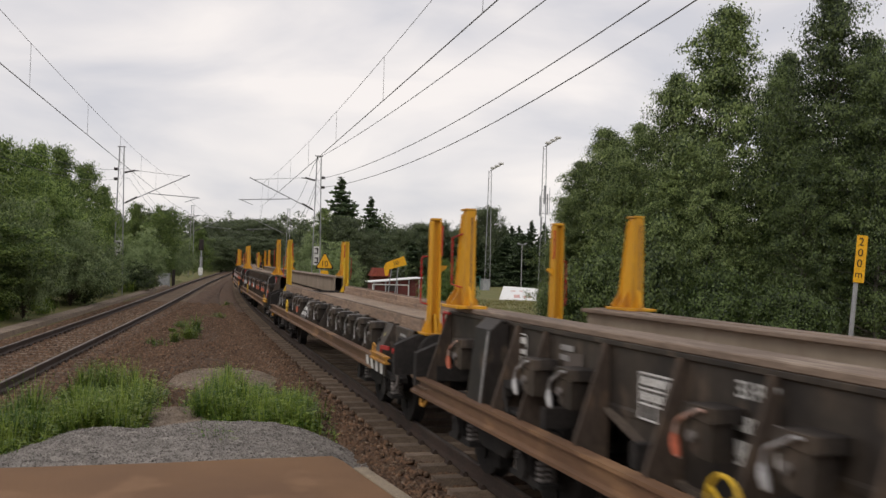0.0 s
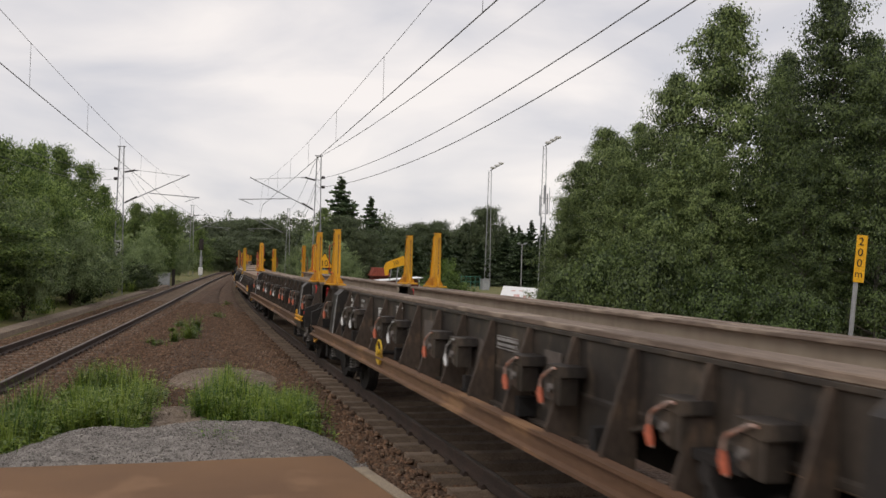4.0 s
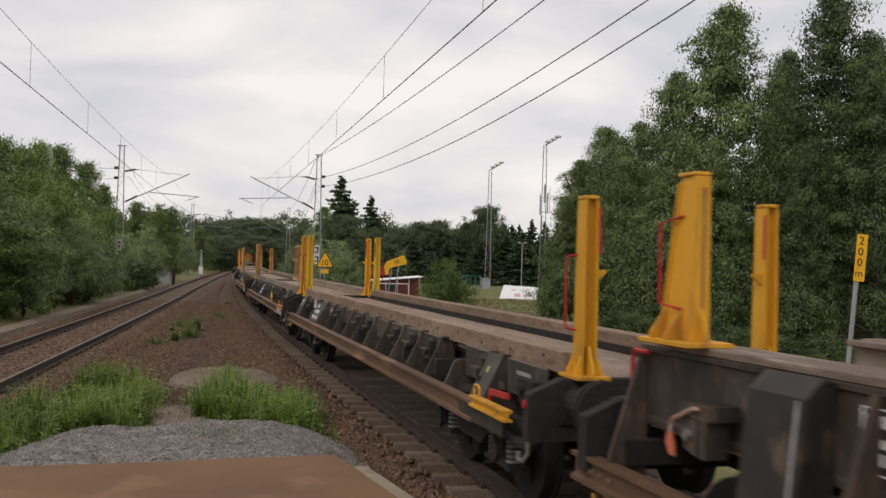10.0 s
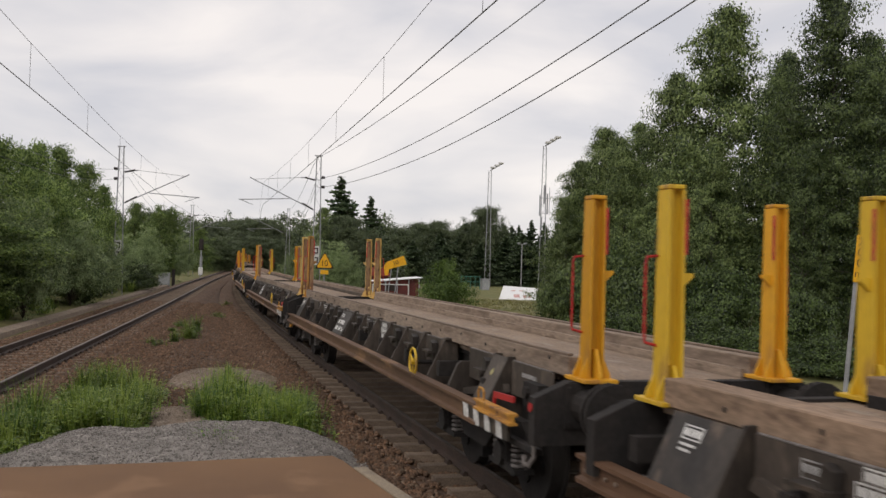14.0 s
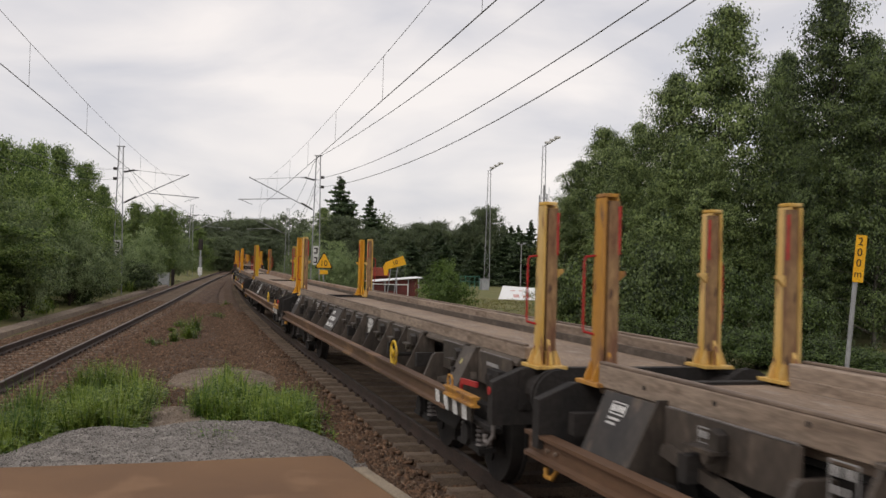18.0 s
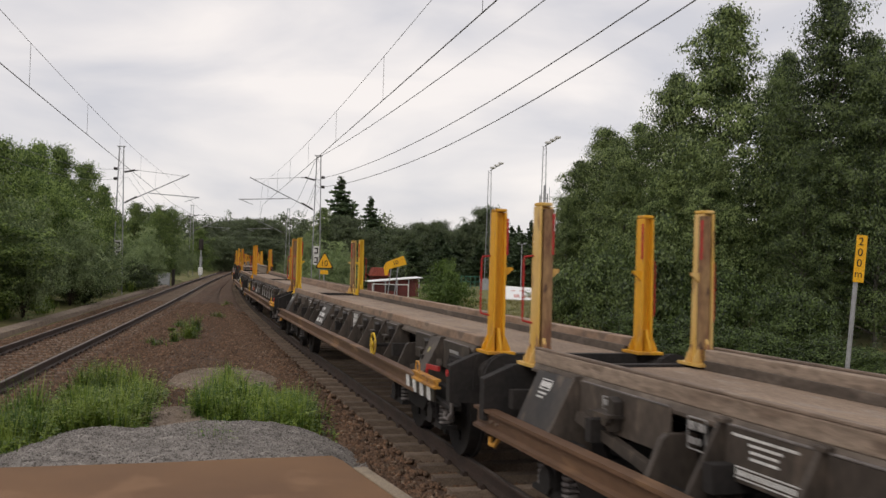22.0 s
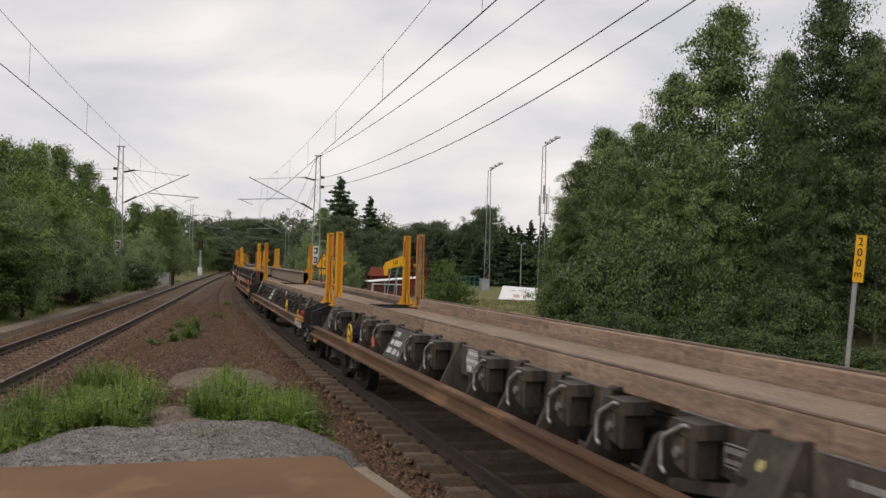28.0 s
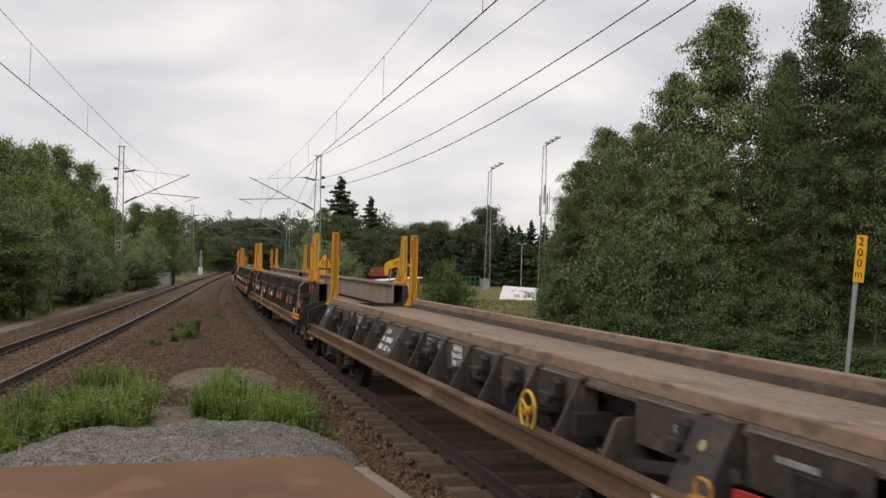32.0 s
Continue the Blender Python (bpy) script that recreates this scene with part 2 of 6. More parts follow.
M_SIGN_Y = material("yellow_sign_face", (0.80, 0.42, 0.015), (0.74, 0.37, 0.015), 0.5, scale=5, fine=40, bump=0.03)
M_SIGN_BLACK = material("black_sign_ink", (0.02, 0.017, 0.015), (0.03, 0.022, 0.02), 0.6, scale=8, fine=40, bump=0.0)
M_GREY_BOX = material("grey_cabinet_paint", (0.36, 0.37, 0.38), (0.30, 0.31, 0.32), 0.6, scale=4, fine=40, bump=0.05)
M_HOUSE_RED = material("red_boarding", (0.15, 0.040, 0.035), (0.11, 0.034, 0.03), 0.8, scale=1.2, fine=12, bump=0.3)
M_ROOF_RED = material("red_roof_tiles", (0.30, 0.075, 0.05), (0.24, 0.06, 0.045), 0.85, scale=2, fine=12, bump=0.4)
M_BANNER = material("white_banner_cloth", (0.88, 0.88, 0.89), (0.84, 0.84, 0.86), 0.7, scale=0.8, fine=8, bump=0.03, grain=0.03)
M_GREEN_FENCE = material("green_fence_paint", (0.07, 0.22, 0.17), (0.06, 0.18, 0.14), 0.6, scale=4, fine=30, bump=0.05)
M_SAND = material("brown_sandy_gravel", (0.27, 0.21, 0.16), (0.21, 0.165, 0.13), 0.95, scale=2.5, fine=45, bump=1.0, depth=0.04, third=(0.32, 0.26, 0.205), island=0.25)
M_PANEL = material("dark_grey_panel_paint", (0.060, 0.051, 0.045), (0.044, 0.037, 0.032), 0.6, scale=2, fine=30, bump=0.15, third=(0.085, 0.075, 0.07))
M_PINK = material("faded_red_print", (0.62, 0.34, 0.32), (0.7, 0.5, 0.48), 0.7, scale=3, fine=20, bump=0.0, grain=0.05)


# ---- mesh helpers ----
def link_mesh(bm, name, mat):
    me = bpy.data.meshes.new(name)
    bm.to_mesh(me)
    bm.free()
    me.materials.append(mat)
    return me


def part(name, bm, mat=None, parent=None, label="", m=None):
    """Links a bmesh (or a finished mesh) as one object, under parent if given."""
    me = bm if isinstance(bm, bpy.types.Mesh) else link_mesh(bm, name, mat)
    ob = new(name, me)
    if parent is not None:
        ob.parent = parent
    if m is not None:
        ob.matrix_basis = m
    if label:
        ob["label"] = label
    return ob


def raw_mesh(name, verts, faces, mat, smooth=False):
    me = bpy.data.meshes.new(name)
    me.from_pydata(verts, [], faces)
    me.materials.append(mat)
    if smooth:
        me.polygons.foreach_set("use_smooth", [True] * len(me.polygons))
    me.update()
    return me


def array_mesh(name, verts, quads, mat):
    """A mesh from numpy arrays of vertices and quads."""
    me = bpy.data.meshes.new(name)
    me.vertices.add(len(verts))
    me.vertices.foreach_set("co", np.asarray(verts, np.float32).ravel())
    k = quads.shape[1]
    me.loops.add(quads.size)
    me.loops.foreach_set("vertex_index", quads.astype(np.int32).ravel())
    me.polygons.add(len(quads))
    me.polygons.foreach_set("loop_start", np.arange(0, quads.size, k, dtype=np.int32))
    me.update(calc_edges=True)
    me.materials.append(mat)
    return me


def box(sx, sy, sz, x=0.0, y=0.0, z=0.0, bevel=0.0, bm=None):
    own = bm is None
    bm = bm or bmesh.new()
    r = bmesh.ops.create_cube(bm, size=1.0)
    bmesh.ops.scale(bm, vec=(sx, sy, sz), verts=r["verts"])
    bmesh.ops.translate(bm, vec=(x, y, z), verts=r["verts"])
    if bevel and own:
        bmesh.ops.bevel(bm, geom=bm.edges[:], offset=bevel, segments=1, affect="EDGES")
    return bm


def rod(a, b, r, seg=8, r2=None, bm=None):
    bm = bm or bmesh.new()
    a, b = Vector(a), Vector(b)
    d = b - a
    m = Matrix.Translation((a + b) / 2) @ d.to_track_quat("Z", "Y").to_matrix().to_4x4()
    bmesh.ops.create_cone(bm, cap_ends=True, segments=seg, radius1=r, radius2=r if r2 is None else r2, depth=d.length, matrix=m)
    return bm


def tube(points, r, seg=6, bm=None):
    """One continuous tube through the points."""
    bm = bm or bmesh.new()
    pts = [Vector(p) for p in points]
    rings = []
    for i, p in enumerate(pts):
        d = (pts[min(i + 1, len(pts) - 1)] - pts[max(i - 1, 0)]).normalized()
        u = d.cross(Vector((0.31, 0.87, 0.38))).normalized()
        v = d.cross(u)
        rings.append([bm.verts.new(p + r * (math.cos(2 * math.pi * k / seg) * u + math.sin(2 * math.pi * k / seg) * v)) for k in range(seg)])
    faces = [bm.faces.new(rings[0][::-1]), bm.faces.new(rings[-1])]
    for a, b in zip(rings, rings[1:]):
        for k in range(seg):
            faces.append(bm.faces.new((a[k], a[(k + 1) % seg], b[(k + 1) % seg], b[k])))
    bmesh.ops.recalc_face_normals(bm, faces=faces)
    return bm


def loft(low, high, z0, z1, bm=None):
    """Two outlines of equal count joined upright into one solid."""
    bm = bm or bmesh.new()
    a = [bm.verts.new((x, y, z0)) for x, y in low]
    b = [bm.verts.new((x, y, z1)) for x, y in high]
    n = len(a)
    faces = [bm.faces.new(a[::-1]), bm.faces.new(b)]
    for i in range(n):
        faces.append(bm.faces.new((a[i], a[(i + 1) % n], b[(i + 1) % n], b[i])))
    bmesh.ops.recalc_face_normals(bm, faces=faces)
    return bm


def prism(poly, axis, lo, hi, bm=None, bevel=0.0):
    """A polygon extruded along an axis: axis x takes (y, z), axis y takes (x, z), axis z takes (x, y)."""
    bm = bm or bmesh.new()
    def at(p, t):
        return (t, p[0], p[1]) if axis == "x" else (p[0], t, p[1]) if axis == "y" else (p[0], p[1], t)
    a = [bm.verts.new(at(p, lo)) for p in poly]
    b = [bm.verts.new(at(p, hi)) for p in poly]
    faces = [bm.faces.new(a[::-1]), bm.faces.new(b)]
    n = len(poly)
    for i in range(n):
        faces.append(bm.faces.new((a[i], a[(i + 1) % n], b[(i + 1) % n], b[i])))
    bmesh.ops.recalc_face_normals(bm, faces=faces)
    if bevel:
        bmesh.ops.bevel(bm, geom=bm.edges[:], offset=bevel, segments=1, affect="EDGES")
    return bm


def ring(radius, r, seg=20, side=6, bm=None):
    """A torus round the y axis."""
    bm = bm or bmesh.new()
    vs = []
    for i in range(seg):
        a = 2 * math.pi * i / seg
        row = []
        for j in range(side):
            b = 2 * math.pi * j / side
            q = radius + r * math.cos(b)
            row.append(bm.verts.new((q * math.cos(a), r * math.sin(b), q * math.sin(a))))
        vs.append(row)
    for i in range(seg):
        for j in range(side):
            bm.faces.new((vs[i][j], vs[(i + 1) % seg][j], vs[(i + 1) % seg][(j + 1) % side], vs[i][(j + 1) % side]))
    bmesh.ops.recalc_face_normals(bm, faces=bm.faces[:])
    return bm


def words(text, size, mat, name="lettering"):
    """Flat lettering as a mesh in the x, y plane, its foot at the origin."""
    cu = bpy.data.curves.new(name, "FONT")
    cu.body, cu.size, cu.extrude = text, size, 0.002
    ob = bpy.data.objects.new(name, cu)
    scene.collection.objects.link(ob)
    me = bpy.data.meshes.new_from_object(ob.evaluated_get(bpy.context.evaluated_depsgraph_get()))
    bpy.data.objects.remove(ob)
    bpy.data.curves.remove(cu)
    me.materials.clear()
    me.materials.append(mat)
    return me


def sweep(name, profile, ys, centre, mat, closed=True):
    """A profile of (offset, z) carried along a line of plan x = centre(y)."""
    verts, faces, k = [], [], len(profile)
    for y in ys:
        x = centre(y)
        s = (centre(y + 0.5) - centre(y - 0.5))
        n = math.hypot(1, s)
        for o, z in profile:
            verts.append((x + o / n, y - o * s / n, z))
    for i in range(len(ys) - 1):
        for j in range(k if closed else k - 1):
            a, b = i * k + j, i * k + (j + 1) % k
            faces.append((a, a + k, b + k, b))
    if closed:
        faces.append(tuple(range(k)))
        faces.append(tuple((len(ys) - 1) * k + j for j in range(k - 1, -1, -1)))
    return raw_mesh(name, verts, faces, mat)


# ---- the two tracks in plan ----
def right_line(y):
    return -1.528 + 0.5 * 0.0010315 * (104 - min(y, 104)) ** 2


def left_line(y):
    if y < 25:
        return -4.846
    return -4.846 - 0.5 * (1 - math.cos(math.pi * min((y - 25) / 75, 1))) * 0.55


def steps(*spans):
    """Positions along a line: (from, to, step) one after another."""
    out = []
    for a, b, d in spans:
        n = max(1, round((b - a) / d))
        out += [a + (b - a) * i / n for i in range(n)]
    return out + [spans[-1][1]]


LONG = steps((-40, 120, 1.5), (120, 420, 10))
RAIL = [(-0.07, -0.155), (0.07, -0.155), (0.07, -0.14), (0.012, -0.12), (0.012, -0.045), (0.036, -0.035), (0.036, -0.006), (-0.036, -0.006), (-0.036, -0.035), (-0.012, -0.045), (-0.012, -0.12), (-0.07, -0.14)]
HEAD = [(-0.024, -0.005), (0.024, -0.005), (0.018, 0.0), (-0.018, 0.0)]


def ground_height(x, y):
    """Level trackside, a meadow a little lower on the right, woodland floor on the left."""
    r = x - right_line(max(min(y, 104), -40))
    z = -0.52
    z -= 0.28 * min(max((r - 3.0) / 8.0, 0), 1)
    z += 0.25 * min(max((-7.2 - x) / 3.0, 0), 1)
    z += 0.05 * noise.noise(Vector((x * 0.25, y * 0.25, 0))) * min(1, abs(r) / 6)
    return z


def build_ground():
    xs = steps((-1600, -200, 200), (-200, -40, 20), (-40, -14, 3), (-14, 24, 0.8), (24, 60, 4), (60, 200, 20), (200, 1600, 200))
    ys = steps((-400, -40, 60), (-40, 0, 5), (0, 60, 1.2), (60, 140, 5), (140, 400, 26), (400, 3200, 280))
    verts = [(x, y, ground_height(x, y)) for y in ys for x in xs]
    k = len(xs)
    faces = [(j * k + i, j * k + i + 1, (j + 1) * k + i + 1, (j + 1) * k + i) for j in range(len(ys) - 1) for i in range(k - 1)]
    g = part("ground", raw_mesh("ground", verts, faces, M_GRASSLAND, True), None)
    tagged(g, "rough green meadow and woodland floor beside the railway", "ground", kind="structure")


def build_track(name, line, label, core):
    bed = [(-3.0, -0.56), (-2.5, -0.50), (-1.75, -0.225), (-1.28, -0.205), (-1.14, core), (0, core - 0.005), (1.14, core), (1.28, -0.205), (1.75, -0.225), (2.6, -0.52), (3.0, -0.60)]
    t = part(name, sweep("ballast_bed", bed, LONG, line, M_BALLAST, closed=False), None)
    tagged(t, label, "railway track", kind="structure")
    for side in (-0.7525, 0.7525):
        r = part("rail", sweep("rail", RAIL, LONG, lambda y, s=side: line(y) + s, M_RAIL), None, t, "rust-brown steel rail")
        part("rail_head", sweep("rail_head", HEAD, LONG, lambda y, s=side: line(y) + s, M_RAILTOP), None, r, "polished running surface")
    return t


def build_trackside():
    """Bare earth between the tracks, from the platform to where the two beds meet."""
    ys = steps((7.5, 110, 1.5))
    verts, faces = [], []
    for i, y in enumerate(ys):
        a, b = left_line(y) + 2.05, max(right_line(y) - 2.05, left_line(y) + 2.1)
        for j in range(7):
            x = a + (b - a) * j / 6
            bulge = 0.02 * noise.noise(Vector((x * 0.9, y * 0.5, 3)))
            verts.append((x, y, -0.345 + bulge + 0.09 * math.sin(math.pi * j / 6)))
        if i:
            faces += [((i - 1) * 7 + j, (i - 1) * 7 + j + 1, i * 7 + j + 1, i * 7 + j) for j in range(6)]
    e = part("trackside_earth", raw_mesh("trackside_earth", verts, faces, M_EARTH, True))
    tagged(e, "bare brown earth between the two tracks", "ground", kind="structure")
    w = part("cable_duct", sweep("cable_duct", [(-0.30, -0.6), (0.30, -0.6), (0.26, -0.33), (-0.26, -0.31)], steps((-20, 85, 2)), lambda y: -7.95 + 0.12 * math.sin(y * 0.05), M_SAND))
    tagged(w, "sandy brown cable duct along the wood's edge", "cable duct", kind="structure")


def bare_level(x, y):
    """Height of bed and earth between the tracks, whichever lies higher."""
    best = -0.6
    for line in (left_line, right_line):
        o = abs(x - line(y))
        best = max(best, (-0.18 if line is left_line else -0.25) if o < 1.18 else -0.205 if o < 1.5 else -0.22 if o < 1.75 else -0.225 - 0.367 * (o - 1.75))
    a, b = left_line(y) + 2.05, max(right_line(y) - 2.05, left_line(y) + 2.1)
    if a < x < b:
        best = max(best, -0.345 + 0.09 * math.sin(math.pi * (x - a) / (b - a)))
    return best


def platform_edge(y):
    return min(1.215 - 0.213 * (y - 7.75), right_line(y) - 1.5)


def build_platform():
    back = -9.0
    top = [(-3.1, back), (platform_edge(back) - 0.13, back), (platform_edge(-4.0) - 0.13, -4.0), (platform_edge(1.0) - 0.13, 1.0), (platform_edge(7.0) - 0.13, 7.0), (0.87, 8.78), (0.79, 9.2), (0.70, 9.44), (-0.10, 9.34), (-0.80, 9.20), (-2.2, 9.04), (-3.1, 8.95)]
    p = part("platform", prism(top, "z", -0.55, 0.20), M_ASPHALT)
    tagged(p, "worn brown asphalt end of an island platform", "platform", kind="structure")
    n = 16
    for i in range(n):
        a, b = 8.86 - i * 1.05, 8.86 - (i + 1) * 1.05 + 0.012
        k = [(platform_edge(a) - 0.12, a), (platform_edge(a), a), (platform_edge(b), b), (platform_edge(b) - 0.12, b)]
        part("kerb_stone", prism(k, "z", -0.5, 0.212, bevel=0.008), M_KERB, p, "pale concrete edging stone" if i == 0 else "")


def heap_level(cx, cy, rx, ry, foot, top, power, seed, hollow):
    """The height of a loose heap at x, y: a dome with a ragged outline, a hollow in its crest and small lumps."""
    def level(x, y):
        u, v = (x - cx) / rx, (y - cy) / ry
        a = math.atan2(v, u)
        edge = 1 + 0.12 * noise.noise(Vector((math.cos(a) * 1.6, math.sin(a) * 1.6, seed)))
        d = min((abs(u) ** power + abs(v) ** power) ** (1 / power) / edge, 1.3)
        h = max(0.0, 1 - d ** 3.2)
        lumps = 0.045 * noise.noise(Vector((x * 1.5, y * 1.5, seed))) + 0.022 * noise.noise(Vector((x * 4.5, y * 4.5, seed))) + 0.012 * noise.noise(Vector((x * 11, y * 11, seed)))
        return foot + (top - foot - hollow * math.exp(-((x + 1.34) / 0.42) ** 2)) * h + lumps * min(1, 0.3 + h)
    return level


def heap(name, cx, cy, rx, ry, foot, top, mat, label, power=2.6, seed=0, hollow=0.0, stones=0):
    level = heap_level(cx, cy, rx, ry, foot, top, power, seed, hollow)
    nx = 70
    verts = []
    for j in range(nx + 1):
        for i in range(nx + 1):
            x, y = cx + rx * (i / nx * 2 - 1), cy + ry * (j / nx * 2 - 1)
            verts.append((x, y, level(x, y)))
    k = nx + 1
    faces = [(j * k + i, j * k + i + 1, (j + 1) * k + i + 1, (j + 1) * k + i) for j in range(nx) for i in range(nx)]
    h = part(name, raw_mesh(name, verts, faces, mat, True))
    tagged(h, label, "gravel heap", kind="stuff")
    return level


# ---- overhead line ----
def wire(name, pts, r, label):
    w = part(name, tube(pts, r, 5), M_WIRE)
    return tagged(w, label, "overhead wire")


def lattice_mast(x, y, height, out, reach, label, number=True):
    """A two-legged lattice mast with a cantilever reaching towards the track; out is -1 or 1 along x."""
    mast = new("catenary_mast")
    mast.location = (x, y, -0.6)
    tagged(mast, label, "catenary mast", "overhead line masts")
    top = height + 0.6
    for s in (-1, 1):
        part("leg", rod((s * 0.30, 0, 0), (s * 0.13, 0, top), 0.034, 6), M_STEEL, mast)
    brace = bmesh.new()
    n = 14
    for i in range(n):
        a, b = i / n, (i + 1) / n
        s = 1 if i % 2 else -1
        rod((s * (0.30 - 0.17 * a), 0, a * top), (-s * (0.30 - 0.17 * b), 0, b * top), 0.010, 5, bm=brace)
    part("lattice", brace, M_STEEL, mast)
    part("cap", box(0.5, 0.16, 0.05, 0, 0, top), M_STEEL, mast)
    zc = 0.6 + 6.55
    part("upper_tube", rod((out * 0.2, 0, zc + 0.75), (out * (reach * 0.28), 0, zc + 0.85), 0.035, 6), M_STEEL, mast)
    part("insulator", rod((out * 0.22, 0, zc + 0.70), (out * 0.85, 0, zc + 0.86), 0.055, 8), M_INSUL, mast)
    part("cantilever_tube", rod((out * 0.2, 0, zc - 1.25), (out * (reach + 0.35), 0, zc + 0.72), 0.032, 7), M_STEEL, mast)
    part("insulator", rod((out * 0.3, 0, zc - 1.19), (out * 1.0, 0, zc - 0.80), 0.055, 8), M_INSUL, mast)
    part("stay_wire", rod((out * 0.85, 0, zc + 0.86), (out * (reach + 0.1), 0, zc + 0.6), 0.012, 5), M_WIRE, mast)
    part("registration_arm", tube([(out * reach * 0.45, 0, zc - 0.55), (out * (reach + 1.0), 0, zc - 0.72)], 0.028, 6), M_STEEL, mast)
    part("steady_arm", tube([(out * (reach + 0.9), 0, zc - 0.72), (out * (reach + 0.1), 0, zc - 1.02)], 0.018, 5), M_STEEL, mast)
    for k in (0.0, 0.62):
        part("insulator", rod((-out * 0.20, 0, top - 1.40 - k), (-out * 0.42, 0, top - 1.40 - k), 0.09, 8), M_INSUL, mast)
    if number:
        pl = part("number_plate", box(0.36, 0.02, 1.2, 0, -0.14, 3.0), M_WHITE, mast, "white number plate with dark bars")
        for z in (0.3, -0.3):
            def glyph(z=z):
                bm = box(0.23, 0.01, 0.08, 0, -0.156, 3.0 + z + 0.15)
                box(0.23, 0.01, 0.08, 0, -0.156, 3.0 + z - 0.15, bm=bm)
                box(0.08, 0.01, 0.36, 0.075, -0.156, 3.0 + z, bm=bm)
                return bm
            part("bar", glyph(), M_SIGN_BLACK, pl)
    return mast


def build_overhead():
    lattice_mast(-8.95, 63, 8.85, 1, 3.8, "grey lattice overhead line mast at the wood's edge")
    lattice_mast(3.28, 63, 8.85, -1, 4.0, "grey lattice overhead line mast behind the train")
    lattice_mast(-9.1, 126, 8.6, 1, 3.8, "distant grey lattice mast at the wood's edge", False)
    lattice_mast(2.9, 126, 8.6, -1, 4.2, "distant grey lattice mast beyond the train", False)
    lattice_mast(-9.1, 190, 8.6, 1, 3.8, "distant grey lattice mast at the wood's edge", False)
    lattice_mast(8.9, -2, 8.85, -1, 3.0, "grey lattice mast behind the platform's end", False)
    lattice_mast(-8.95, -2, 8.85, 1, 3.8, "grey lattice mast behind the platform's end", False)
    def hang(name, plan, low, bend, at, r, label):
        ys = steps((-14, 126, 3.5))
        def z(y):
            k = at + 65 * round((y - at) / 65)
            return low + (bend[0] if y < k else bend[1]) * (y - k) ** 2
        wire(name, [(plan(y), y, z(y)) for y in ys], r, label)
        return z
    for plan, drops, at in ((lambda y: 3.549 - 0.0599 * y, (5.2, 12.7, 20.15, 27.6, 35.1, 42.6, 50.1, 57.6), 30), (lambda y: -4.296 - 0.026 * y, (13.3, 21.05, 28.8, 36.5, 44.2, 52.0), 29)):
        if at == 30:
            bent = lambda y, p=plan: p(y) if y < 63 else p(63) - 0.012 * (y - 63)
        else:
            bent = lambda y, p=plan: p(y) if y < 63 else p(63) + 0.008 * (y - 63)
        hang("contact_wire", bent, 5.47, (0.00004, 0.00004), at, 0.010, "dark copper contact wire over the track")
        top = hang("messenger_wire", bent, 6.34, (0.0006, 0.0006), at, 0.0055, "thin messenger wire above the contact wire")
        for y in drops:
            w = part("dropper", rod((bent(y), y, 5.48), (bent(y), y, top(y)), 0.0045, 4), M_WIRE)
            tagged(w, "thin dropper wire joining contact and messenger wires", "dropper", "droppers")
    hang("feeder_wire", lambda y: 8.194 - 0.078 * y if y < 63 else 3.28, 8.38, (0.00056, 0.00056), 37, 0.015, "dark feeder cable between the masts")
    hang("feeder_wire", lambda y: 8.934 - 0.0831 * y if y < 63 else 3.7, 6.88, (0.0014, 0.001), 39, 0.0145, "dark feeder cable between the masts")
    hang("feeder_wire", lambda y: 8.934 - 0.0831 * y if y < 63 else 3.7, 6.17, (0.0018, 0.0011), 38, 0.0145, "dark feeder cable between the masts")
    hang("feeder_wire", lambda y: -9.4, 6.12, (0.0019, 0.0019), 37, 0.011, "dark feeder cable along the wood's edge")
    hang("feeder_wire", lambda y: -9.4, 5.50, (0.0019, 0.0019), 37, 0.011, "dark feeder cable along the wood's edge")





# ---- the train ----
CACHE = {}


def shared(key, name, build, mat):
    if key not in CACHE:
        CACHE[key] = link_mesh(build(), name, mat)
    return CACHE[key]


def spot(x, y, z, rz=0.0):
    return pose(x, y, z, 0, 0, rz)


def i_beam(length, height, width, web, flange):
    """An I section along x, its foot at z = 0."""
    h, w, t = height, width / 2, web / 2
    p = [(-w, 0), (w, 0), (w, flange), (t, flange * 1.6), (t, h - flange * 1.6), (w, h - flange), (w, h), (-w, h), (-w, h - flange), (-t, h - flange * 1.6), (-t, flange * 1.6), (-w, flange)]
    return prism(p, "x", -length / 2, length / 2)


